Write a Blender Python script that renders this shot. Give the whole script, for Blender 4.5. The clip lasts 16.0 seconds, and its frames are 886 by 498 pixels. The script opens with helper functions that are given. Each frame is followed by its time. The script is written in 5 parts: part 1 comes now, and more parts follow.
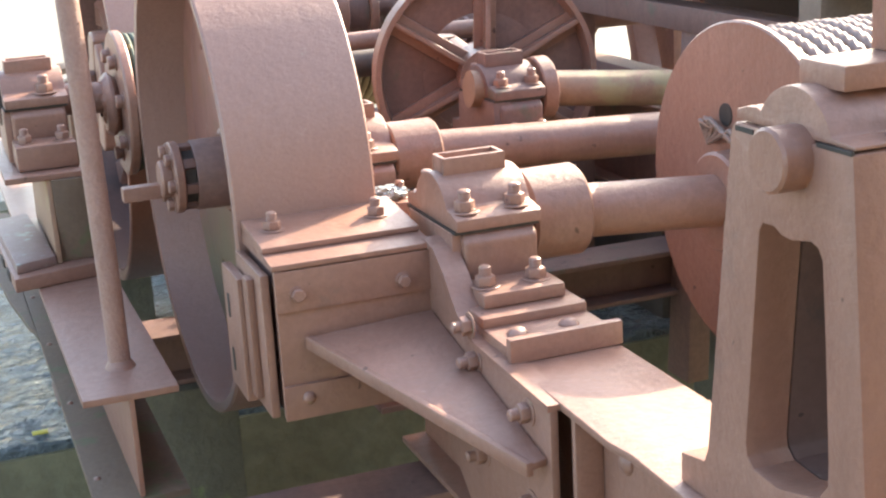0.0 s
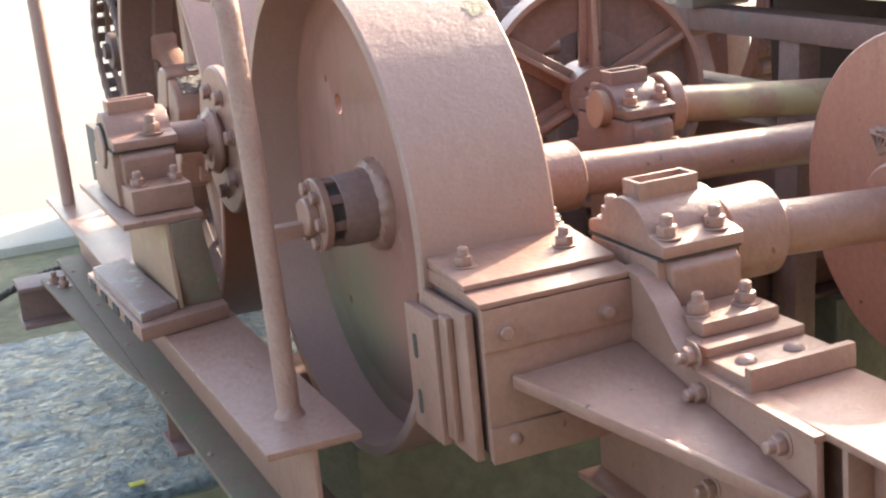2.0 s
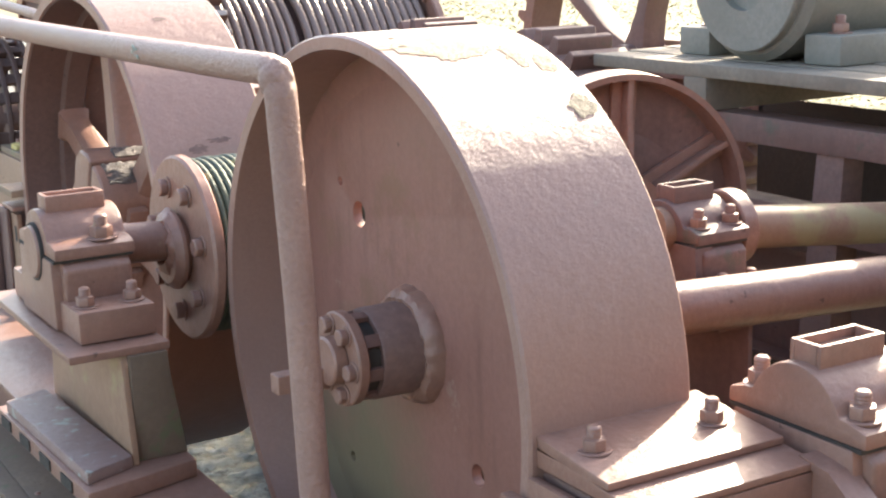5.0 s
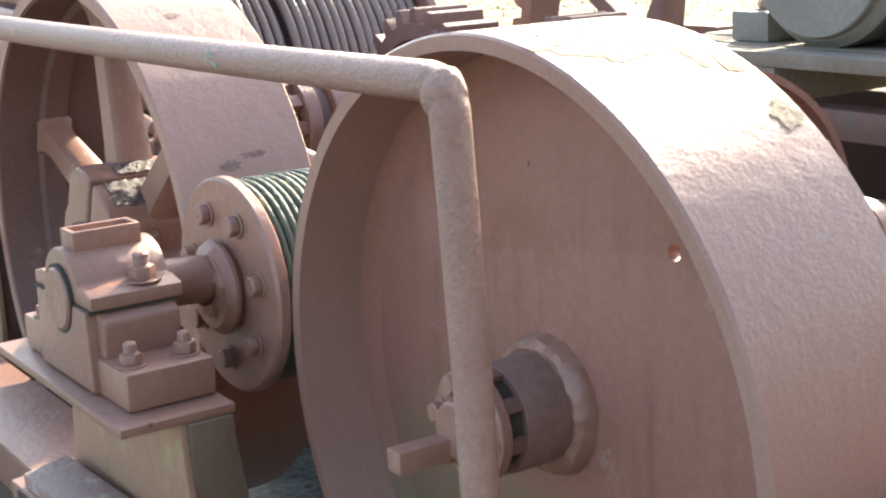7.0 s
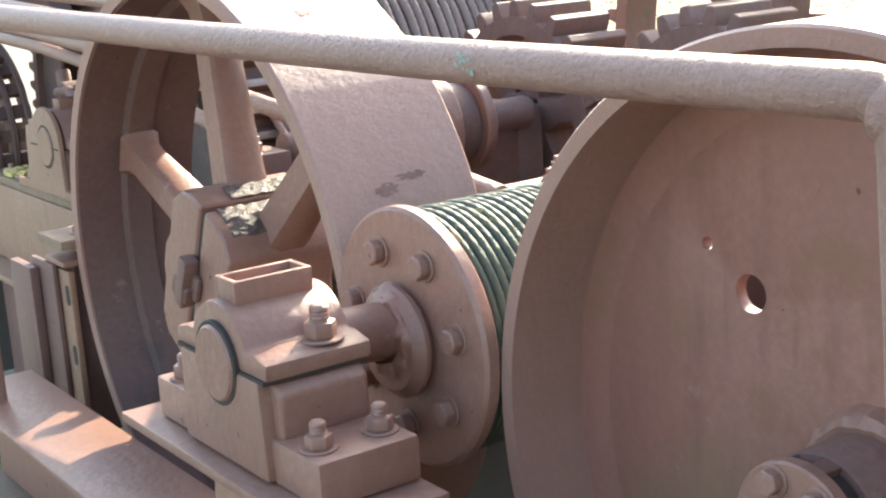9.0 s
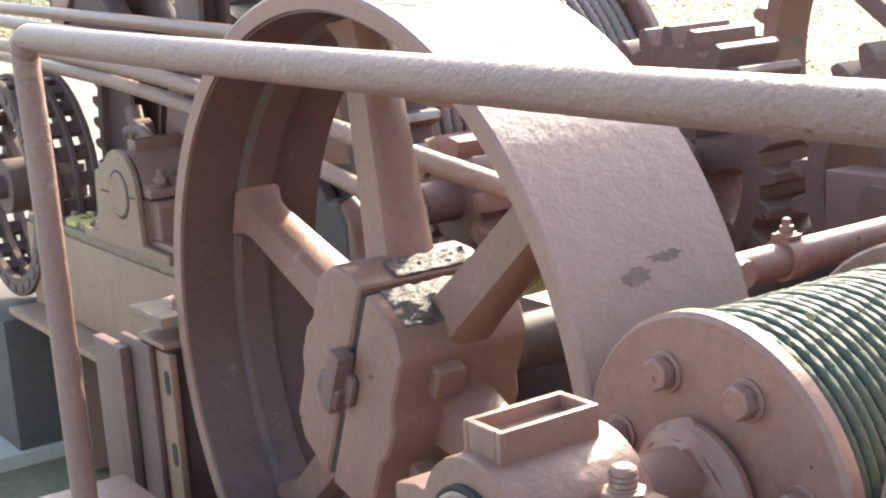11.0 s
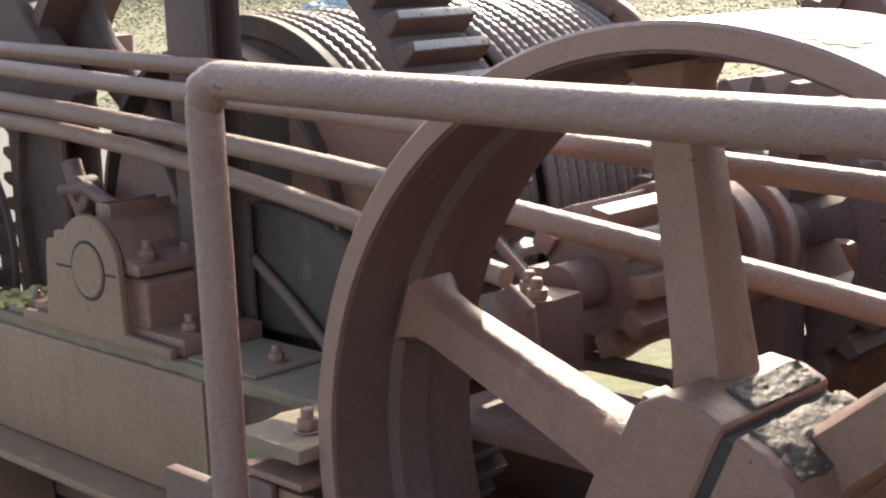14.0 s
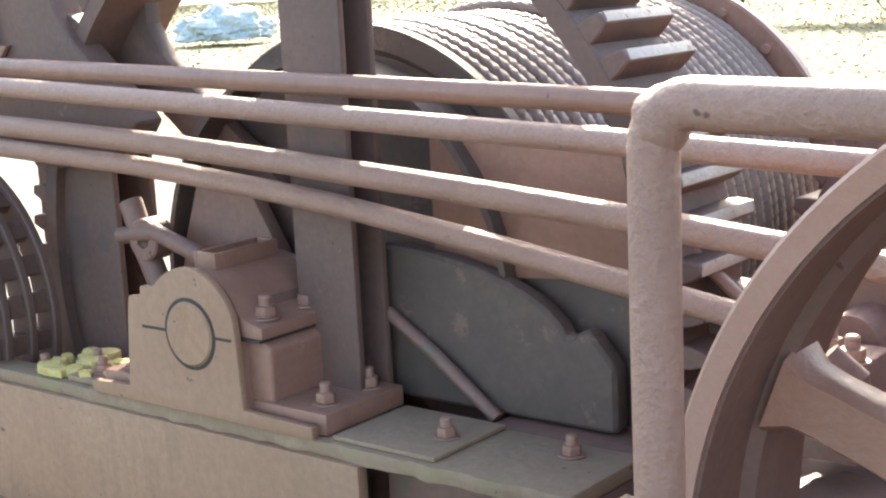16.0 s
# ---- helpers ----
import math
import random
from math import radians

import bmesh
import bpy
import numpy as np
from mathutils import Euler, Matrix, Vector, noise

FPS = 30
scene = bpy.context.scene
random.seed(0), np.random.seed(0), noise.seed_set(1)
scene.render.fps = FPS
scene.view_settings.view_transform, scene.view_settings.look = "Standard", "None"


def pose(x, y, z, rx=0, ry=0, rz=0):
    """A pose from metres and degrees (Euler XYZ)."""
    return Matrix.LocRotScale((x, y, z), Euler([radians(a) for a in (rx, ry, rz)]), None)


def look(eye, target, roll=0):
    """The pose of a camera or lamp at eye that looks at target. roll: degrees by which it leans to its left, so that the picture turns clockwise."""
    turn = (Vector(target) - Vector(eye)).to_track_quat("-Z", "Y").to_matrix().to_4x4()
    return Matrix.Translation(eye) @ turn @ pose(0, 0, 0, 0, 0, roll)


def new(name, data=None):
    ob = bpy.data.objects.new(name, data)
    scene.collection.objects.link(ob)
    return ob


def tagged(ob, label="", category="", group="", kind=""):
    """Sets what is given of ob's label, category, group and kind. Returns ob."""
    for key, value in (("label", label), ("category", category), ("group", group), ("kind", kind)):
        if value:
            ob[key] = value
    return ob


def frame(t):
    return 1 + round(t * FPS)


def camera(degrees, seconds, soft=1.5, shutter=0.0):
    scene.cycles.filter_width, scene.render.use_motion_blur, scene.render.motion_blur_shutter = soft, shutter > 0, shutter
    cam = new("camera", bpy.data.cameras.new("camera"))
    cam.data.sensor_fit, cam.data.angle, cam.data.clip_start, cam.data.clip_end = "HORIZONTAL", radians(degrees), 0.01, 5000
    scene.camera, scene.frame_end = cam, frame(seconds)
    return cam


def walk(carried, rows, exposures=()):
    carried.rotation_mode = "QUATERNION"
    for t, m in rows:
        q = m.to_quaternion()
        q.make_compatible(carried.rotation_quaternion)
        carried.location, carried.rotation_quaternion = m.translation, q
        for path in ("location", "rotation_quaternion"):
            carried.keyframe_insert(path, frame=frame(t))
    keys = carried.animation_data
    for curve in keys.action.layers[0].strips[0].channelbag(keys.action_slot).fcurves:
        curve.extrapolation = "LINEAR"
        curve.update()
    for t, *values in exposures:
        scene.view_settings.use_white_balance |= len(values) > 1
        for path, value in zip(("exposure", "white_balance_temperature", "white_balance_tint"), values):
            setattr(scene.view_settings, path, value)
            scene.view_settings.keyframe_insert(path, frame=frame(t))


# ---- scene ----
cam = camera(35.0, 16.0, soft=2.2)

PATH = [
    (0, (-0.619, -3.413, 1.829), (0.046, -1.61, 1.276), -3.2),
    (0.5, (-0.629, -3.445, 1.846), (-0.024, -1.622, 1.292), -3.6),
    (1, (-0.714, -3.37, 1.838), (-0.145, -1.53, 1.301), -2.8),
    (1.5, (-0.908, -3.233, 1.853), (-0.224, -1.435, 1.305), -4.7),
    (2, (-1.029, -3.121, 1.863), (-0.291, -1.34, 1.328), -5.4),
    (2.5, (-1.055, -2.943, 1.833), (-0.281, -1.166, 1.339), -4.5),
    (3, (-1.108, -2.766, 1.855), (-0.324, -0.992, 1.366), -3.0),
    (3.2, (-1.137, -2.7, 1.848), (-0.299, -0.951, 1.359), -2.9),
    (5.3, (-1.151, -2.173, 1.833), (-0.163, -0.491, 1.395), -1.6),
    (5.5, (-1.166, -2.104, 1.831), (-0.193, -0.415, 1.383), -2.0),
    (6, (-1.256, -1.921, 1.832), (-0.227, -0.268, 1.377), -4.5),
    (6.5, (-1.291, -1.801, 1.832), (-0.21, -0.186, 1.357), -4.1),
    (7, (-1.207, -1.673, 1.832), (-0.115, -0.063, 1.369), -2.5),
    (7.5, (-1.113, -1.522, 1.833), (-0.074, 0.132, 1.402), -1.9),
    (8, (-1.136, -1.361, 1.816), (-0.109, 0.301, 1.389), -1.8),
    (8.5, (-1.209, -1.178, 1.819), (-0.147, 0.459, 1.381), -3.8),
    (9, (-1.233, -1.06, 1.811), (-0.134, 0.543, 1.341), -3.6),
    (9.5, (-1.161, -0.892, 1.806), (-0.088, 0.724, 1.316), -3.6),
    (10, (-1.096, -0.711, 1.815), (-0.056, 0.937, 1.365), -3.3),
    (10.2, (-1.097, -0.64, 1.81), (-0.074, 1.018, 1.358), -3.7),
    (12.3, (-1.224, 0.074, 1.777), (0.007, 1.604, 1.396), -3.1),
    (12.5, (-1.208, 0.125, 1.791), (0.018, 1.658, 1.408), -2.3),
    (13, (-1.24, 0.311, 1.787), (0.038, 1.8, 1.4), -2.1),
    (13.5, (-1.36, 0.524, 1.795), (0.008, 1.933, 1.418), -2.9),
    (14, (-1.402, 0.686, 1.792), (-0.006, 2.064, 1.401), -1.9),
    (14.5, (-1.318, 0.905, 1.777), (0.044, 2.315, 1.381), -1.9),
    (15, (-1.274, 1.125, 1.802), (0.075, 2.555, 1.431), -1.6),
    (15.5, (-1.362, 1.341, 1.784), (0.097, 2.659, 1.417), -3.5),
    (16, (-1.441, 1.507, 1.787), (0.082, 2.746, 1.404), -2.9),
]
walk(cam, [(t, look(eye, target, roll)) for t, eye, target, roll in PATH],
     [(0, 2.60, 7200, 10), (1, 2.55, 7200, 10), (2, 2.55, 7200, 10), (2.5, 2.60, 7200, 10), (3, 2.55, 7200, 10), (5.5, 2.25, 7100, 10), (6, 2.35, 7100, 10), (6.5, 2.40, 7100, 10), (7, 2.25, 7050, 9), (7.5, 1.80, 7050, 9), (8, 1.67, 7050, 9), (8.5, 1.90, 7000, 8), (9, 2.35, 6950, 6), (9.5, 2.55, 6950, 4), (10, 2.55, 6950, 6), (11.5, 2.05, 6850, 7), (12.5, 1.85, 6750, 9), (13, 1.25, 6650, 7), (13.5, 1.28, 6700, 7), (14, 1.42, 6950, 9), (14.5, 2.22, 7000, 8), (15, 2.45, 7000, 6), (15.5, 2.42, 7000, 5), (16, 2.45, 7100, 8)])

# ---- light ----
SUN_AZ, SUN_EL = 58.0, 30.0          # from +y towards +x, above the horizon
world = bpy.data.worlds.new("sky")
scene.world = world
world.use_nodes = True
_n = world.node_tree.nodes
sky = _n.new("ShaderNodeTexSky")
sky.sky_type = "NISHITA"
sky.sun_disc = False
sky.sun_elevation = radians(SUN_EL)
sky.sun_rotation = radians(SUN_AZ)
sky.air_density, sky.dust_density = 1.0, 2.5
world.node_tree.links.new(sky.outputs[0], _n["Background"].inputs[0])
_n["Background"].inputs[1].default_value = 0.15
sun_data = bpy.data.lights.new("sun", "SUN")
sun_data.energy, sun_data.angle, sun_data.color = 3.0, radians(0.6), (1.0, 0.92, 0.78)
sun = new("sun", sun_data)
sun_dir = Vector((math.sin(radians(SUN_AZ)) * math.cos(radians(SUN_EL)), math.cos(radians(SUN_AZ)) * math.cos(radians(SUN_EL)), math.sin(radians(SUN_EL))))
sun.matrix_world = look(tuple(sun_dir * 30), (0, 0, 0))


# ---- materials ----
def surface(name, a, b, rough=0.5, metal=0.0, grain=90.0, bump=0.25, blotch=3.0, stain=None, stain_at=0.62, spec=0.5, fine=0.15, distance=0.004, chips=0.0, streak=0.0, algae=None):
    """Two tones mixed by broad blotches, fine grain in tone and relief, and an optional stain colour."""
    m = bpy.data.materials.new(name)
    m.use_nodes = True
    t = m.node_tree
    bsdf = t.nodes["Principled BSDF"]
    co = t.nodes.new("ShaderNodeTexCoord")
    geo = t.nodes.new("ShaderNodeObjectInfo")
    add = t.nodes.new("ShaderNodeVectorMath")
    add.operation = "MULTIPLY_ADD"
    t.links.new(geo.outputs["Random"], add.inputs[0])
    add.inputs[1].default_value = (7.0, 3.0, 5.0)
    t.links.new(co.outputs["Object"], add.inputs[2])

    def noise_node(scale, detail=5.0, rough_=0.6):
        n = t.nodes.new("ShaderNodeTexNoise")
        n.inputs["Scale"].default_value, n.inputs["Detail"].default_value, n.inputs["Roughness"].default_value = scale, detail, rough_
        t.links.new(add.outputs[0], n.inputs["Vector"])
        return n

    def mix(fac, c1, c2):
        x = t.nodes.new("ShaderNodeMix")
        x.data_type = "RGBA"
        for sock, v in ((x.inputs[0], fac), (x.inputs[6], c1), (x.inputs[7], c2)):
            if isinstance(v, (tuple, list)):
                sock.default_value = (*v, 1.0)
            elif isinstance(v, float):
                sock.default_value = v
            else:
                t.links.new(v, sock)
        return x.outputs[2]

    def ramp(sock, lo, hi):
        r = t.nodes.new("ShaderNodeMapRange")
        r.inputs[1].default_value, r.inputs[2].default_value = lo, hi
        t.links.new(sock, r.inputs[0])
        return r.outputs[0]

    big, small = noise_node(blotch), noise_node(grain, 6.0, 0.65)
    col = mix(ramp(big.outputs[0], 0.35, 0.68), a, b)
    dark = tuple(c * (1 - fine) for c in a)
    col = mix(ramp(small.outputs[0], 0.62, 0.40), col, mix(0.5, col, dark))
    rg = t.nodes.new("ShaderNodeMapRange")
    rg.inputs[3].default_value, rg.inputs[4].default_value = max(rough - 0.1, 0.04), min(rough + 0.12, 1.0)
    t.links.new(big.outputs[0], rg.inputs[0])
    if stain:
        patch = noise_node(blotch * 2.3, 8.0, 0.7)
        col = mix(ramp(patch.outputs[0], stain_at, stain_at + 0.06), col, stain)
    if chips:
        spots = noise_node(34.0, 2.0, 0.5)
        col = mix(ramp(spots.outputs[0], chips, chips + 0.02), col, tuple(c * 0.42 for c in a))
        pale = noise_node(9.0, 9.0, 0.75)
        col = mix(ramp(pale.outputs[0], 0.63, 0.72), col, mix(0.45, col, (0.42, 0.34, 0.27)))
    if streak:
        sq = t.nodes.new("ShaderNodeVectorMath")
        sq.operation = "MULTIPLY"
        sq.inputs[1].default_value = (1.0, 1.0, 0.10)
        t.links.new(add.outputs[0], sq.inputs[0])
        run = noise_node(26.0, 5.0, 0.6)
        t.links.new(sq.outputs[0], run.inputs["Vector"])
        low = noise_node(4.0, 3.0, 0.5)
        both = t.nodes.new("ShaderNodeMath")
        both.operation = "MULTIPLY"
        t.links.new(ramp(run.outputs[0], 0.48, 0.72), both.inputs[0])
        t.links.new(ramp(low.outputs[0], 0.38, 0.66), both.inputs[1])
        amount = t.nodes.new("ShaderNodeMath")
        amount.operation = "MULTIPLY"
        amount.inputs[1].default_value = streak
        t.links.new(both.outputs[0], amount.inputs[0])
        col = mix(amount.outputs[0], col, tuple(c * 0.38 for c in a))
    if algae:
        at, tint = algae
        away = t.nodes.new("ShaderNodeVectorMath")
        away.operation = "DISTANCE"
        away.inputs[1].default_value = at
        t.links.new(co.outputs["Object"], away.inputs[0])
        worn = noise_node(5.0, 6.0, 0.65)
        edge = t.nodes.new("ShaderNodeMath")
        edge.operation = "MULTIPLY_ADD"
        edge.inputs[1].default_value = 0.5
        t.links.new(worn.outputs[0], edge.inputs[0])
        t.links.new(away.outputs[1], edge.inputs[2])
        col = mix(ramp(edge.outputs[0], 0.66, 0.38), col, tint)
    t.links.new(col, bsdf.inputs["Base Color"])
    t.links.new(rg.outputs[0], bsdf.inputs["Roughness"])
    bsdf.inputs["Metallic"].default_value = metal
    bsdf.inputs["Specular IOR Level"].default_value = spec
    bp = t.nodes.new("ShaderNodeBump")
    bp.inputs["Strength"].default_value, bp.inputs["Distance"].default_value = bump, distance
    t.links.new(small.outputs[0], bp.inputs["Height"])
    lump = noise_node(max(grain * 0.22, 6.0), 3.0, 0.5)
    bl = t.nodes.new("ShaderNodeBump")
    bl.inputs["Strength"].default_value, bl.inputs["Distance"].default_value = min(0.5, 0.16 + bump * 0.5), distance * 1.6
    t.links.new(lump.outputs[0], bl.inputs["Height"])
    t.links.new(bl.outputs[0], bp.inputs["Normal"])
    t.links.new(bp.outputs[0], bsdf.inputs["Normal"])
    return m


RED = surface("red_oxide_paint", (0.262, 0.138, 0.101), (0.322, 0.178, 0.133), 0.36, grain=60, bump=0.42, distance=0.005, streak=0.30, stain=(0.23, 0.135, 0.105), stain_at=0.62, chips=0.735)
RED_RIM = surface("worn_rim_paint", (0.300, 0.175, 0.137), (0.350, 0.214, 0.172), 0.34, grain=120, bump=0.38, streak=0.15, stain=(0.30, 0.18, 0.14), stain_at=0.62, blotch=2.0, fine=0.08, distance=0.0035, chips=0.8)
# Darker copy of RED; on some parts it stands in for shade.
RED_DARK = surface("dull_and_shaded_red_paint", (0.165, 0.092, 0.076), (0.225, 0.130, 0.106), 0.55, grain=60, bump=0.3, stain=(0.13, 0.105, 0.078), stain_at=0.60, chips=0.735, streak=0.35)
PIPE_RED = surface("rough_pipe_paint", (0.325, 0.189, 0.148), (0.400, 0.241, 0.191), 0.34, grain=120, bump=0.9, stain=(0.43, 0.35, 0.27), stain_at=0.66, distance=0.006, blotch=5, chips=0.745)
NUT = surface("painted_nut_steel", (0.265, 0.145, 0.112), (0.32, 0.185, 0.14), 0.38, grain=160, bump=0.25, stain=(0.38, 0.28, 0.16), stain_at=0.62, blotch=14, chips=0.735)
WEB = surface("streaked_web_paint", (0.238, 0.106, 0.080), (0.295, 0.143, 0.110), 0.45, grain=70, bump=0.12, stain=(0.225, 0.112, 0.074), stain_at=0.56, blotch=1.2, fine=0.08, chips=0.77, streak=0.4, algae=((0.0, 0.26, 0.20), (0.170, 0.132, 0.078)))
MOSS = surface("mossy_floor", (0.125, 0.118, 0.085), (0.22, 0.205, 0.145), 0.8, grain=30, bump=0.8, stain=(0.17, 0.19, 0.095), stain_at=0.60, blotch=2.6, distance=0.012)
GREASE = surface("black_grease", (0.085, 0.064, 0.056), (0.16, 0.122, 0.103), 0.55, grain=130, bump=0.8, blotch=20, spec=0.35, distance=0.005)
DUSK = surface("shade_toned_steel", (0.080, 0.058, 0.050), (0.12, 0.086, 0.072), 0.65, grain=40, bump=0.3, stain=(0.16, 0.10, 0.08), stain_at=0.60, blotch=4)
WALL = surface("dark_filler_wall", (0.085, 0.070, 0.060), (0.12, 0.10, 0.085), 0.8, grain=20, bump=0.3, blotch=0.8)
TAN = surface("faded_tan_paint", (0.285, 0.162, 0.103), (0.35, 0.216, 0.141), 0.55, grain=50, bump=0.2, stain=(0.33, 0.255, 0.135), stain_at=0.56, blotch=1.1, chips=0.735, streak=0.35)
DUST = surface("dusty_ledge", (0.25, 0.175, 0.118), (0.32, 0.228, 0.155), 0.8, grain=60, bump=0.6, stain=(0.24, 0.195, 0.115), stain_at=0.56, blotch=4, chips=0.735)
YMOSS = surface("sunlit_toned_yellow_moss", (0.54, 0.44, 0.16), (0.66, 0.54, 0.26), 0.9, grain=90, bump=0.9, blotch=20)
# Red lowered in tone so that shaded parts carry their shade in colour.
INNER = surface("shade_toned_red_paint", (0.115, 0.068, 0.058), (0.16, 0.096, 0.080), 0.6, grain=60, bump=0.25, blotch=2.0, stain=(0.09, 0.062, 0.056), stain_at=0.58, chips=0.75)
ROPE = surface("greased_steel_wire", (0.21, 0.145, 0.118), (0.32, 0.235, 0.195), 0.36, metal=0.2, grain=220, bump=0.2)
GREEN_ROPE = surface("mossy_wire_rope", (0.035, 0.056, 0.047), (0.085, 0.105, 0.062), 0.6, grain=120, bump=0.5, blotch=11, stain=(0.30, 0.27, 0.12), stain_at=0.60)
CONCRETE = surface("wet_concrete", (0.13, 0.165, 0.172), (0.33, 0.375, 0.37), 0.12, grain=36, bump=1.0, stain=(0.045, 0.052, 0.040), stain_at=0.58, blotch=6.0, distance=0.05, fine=0.6)
ROAD = surface("pale_asphalt", (0.120, 0.116, 0.104), (0.165, 0.159, 0.143), 0.85, grain=40, bump=0.5, blotch=0.8, stain=(0.14, 0.135, 0.12), stain_at=0.6)
SOIL = surface("dry_ground", (0.180, 0.162, 0.085), (0.25, 0.224, 0.125), 0.9, grain=14, bump=0.45, blotch=0.5, stain=(0.19, 0.20, 0.095), stain_at=0.55, distance=0.03, fine=0.4)
WORN = surface("worn_bare_steel", (0.30, 0.265, 0.24), (0.42, 0.385, 0.36), 0.42, metal=0.4, grain=120, bump=0.5, blotch=14, stain=(0.16, 0.11, 0.09), stain_at=0.60)
# Also the dark inside slots, holes and gaps, set as black inserts.
BLACK = surface("dark_grime_and_shade", (0.032, 0.027, 0.024), (0.055, 0.046, 0.038), 0.7, grain=60, bump=0.3)
WOOD = surface("weathered_planks", (0.20, 0.165, 0.125), (0.28, 0.235, 0.18), 0.75, grain=60, bump=0.4, blotch=5)
MOTOR = surface("grey_green_casting", (0.19, 0.185, 0.155), (0.25, 0.24, 0.205), 0.55, grain=60, bump=0.2)
LICHEN = surface("lichen_spotted_paint", (0.27, 0.175, 0.155), (0.33, 0.235, 0.21), 0.5, grain=60, bump=0.7, stain=(0.36, 0.37, 0.32), stain_at=0.56, blotch=9, chips=0.735)
FLAKE = surface("bare_tan_patch", (0.29, 0.235, 0.160), (0.36, 0.295, 0.21), 0.8, grain=120, bump=0.8, blotch=20)
BAG = surface("pale_plastic_sheet", (0.36, 0.43, 0.45), (0.50, 0.57, 0.58), 0.25, grain=20, bump=0.6, blotch=5, distance=0.02)
LEAF = surface("hedge_leaves", (0.05, 0.09, 0.04), (0.10, 0.14, 0.06), 0.6, grain=20, blotch=1.5)
STRAW = surface("dry_grass_blades", (0.23, 0.215, 0.11), (0.30, 0.272, 0.15), 0.85, grain=10, blotch=0.5, stain=(0.26, 0.27, 0.13), stain_at=0.58)
GRIME_SHADE = surface("olive_grime_and_shade", (0.145, 0.098, 0.066), (0.195, 0.135, 0.090), 0.7, grain=60, bump=0.5, blotch=4, stain=(0.12, 0.115, 0.062), stain_at=0.56)
OLIVE = surface("algae_covered_paint", (0.200, 0.175, 0.085), (0.27, 0.215, 0.115), 0.7, grain=50, bump=0.3, blotch=2.2, stain=(0.175, 0.185, 0.075), stain_at=0.54)
YELLOW = surface("fallen_yellow_leaf", (0.55, 0.48, 0.05), (0.6, 0.5, 0.08), 0.5)


# ---- mesh helpers ----
def sharpen(bm, width=0.004, seg=2, angle=35):
    edges = [e for e in bm.edges if len(e.link_faces) == 2 and e.calc_face_angle(0) > radians(angle)]
    bmesh.ops.bevel(bm, geom=edges, offset=width, segments=seg, affect="EDGES", profile=0.6, clamp_overlap=True)
    return bm


def mesh_of(bm, mat, smooth=True):
    bmesh.ops.recalc_face_normals(bm, faces=bm.faces)
    me = bpy.data.meshes.new("mesh")
    for f in bm.faces:
        f.smooth = smooth
    for e in bm.edges:
        e.smooth = not (len(e.link_faces) == 2 and e.calc_face_angle(0) > radians(32))
    bm.to_mesh(me)
    bm.free()
    me.materials.append(mat)
    return me


def thing(name, at, label, category, group="", kind=""):
    ob = new(name)
    ob.location = at
    ob.empty_display_size = 0.05
    return tagged(ob, label, category, group, kind)


def root_of(ob):
    while ob.parent:
        ob = ob.parent
    return ob


def part(name, bm, material, parent, label=""):
    """Links a bmesh given in world coordinates as one mesh under a thing or a part."""
    bmesh.ops.translate(bm, verts=bm.verts, vec=-root_of(parent).location)
    ob = new(name, mesh_of(bm, material))
    ob.parent = parent
    return tagged(ob, label)


def solo(name, bm, material, at, label, category, group="", kind=""):
    bmesh.ops.translate(bm, verts=bm.verts, vec=-Vector(at))
    ob = new(name, mesh_of(bm, material))
    ob.location = at
    return tagged(ob, label, category, group, kind)


def B(x0, x1, y0, y1, z0, z1, bevel=0.004, bm=None, seg=2):
    bm2 = bmesh.new()
    vs = [bm2.verts.new((x, y, z)) for x in (x0, x1) for y in (y0, y1) for z in (z0, z1)]
    for f in ((0, 1, 3, 2), (4, 6, 7, 5), (0, 4, 5, 1), (2, 3, 7, 6), (0, 2, 6, 4), (1, 5, 7, 3)):
        bm2.faces.new([vs[i] for i in f])
    bmesh.ops.recalc_face_normals(bm2, faces=bm2.faces)
    if bevel:
        sharpen(bm2, bevel, seg)
    return join(bm, bm2)


def join(bm, other):
    if bm is None:
        return other
    me = bpy.data.meshes.new("tmp")
    other.to_mesh(me)
    other.free()
    bm.from_mesh(me)
    bpy.data.meshes.remove(me)
    return bm


def prism(poly, axis, lo, hi, bevel=0.004, bm=None, seg=2):
    """A closed polygon drawn in the two other axes (in x, y, z order), extruded along axis from lo to hi."""
    bm2 = bmesh.new()

    def put(p, d):
        return {"x": (d, p[0], p[1]), "y": (p[0], d, p[1]), "z": (p[0], p[1], d)}[axis]
    a = [bm2.verts.new(put(p, lo)) for p in poly]
    b = [bm2.verts.new(put(p, hi)) for p in poly]
    n = len(poly)
    bm2.faces.new(a)
    bm2.faces.new(b[::-1])
    for i in range(n):
        bm2.faces.new((a[i], b[i], b[(i + 1) % n], a[(i + 1) % n]))
    bmesh.ops.recalc_face_normals(bm2, faces=bm2.faces)
    if bevel:
        sharpen(bm2, bevel, seg)
    return join(bm, bm2)


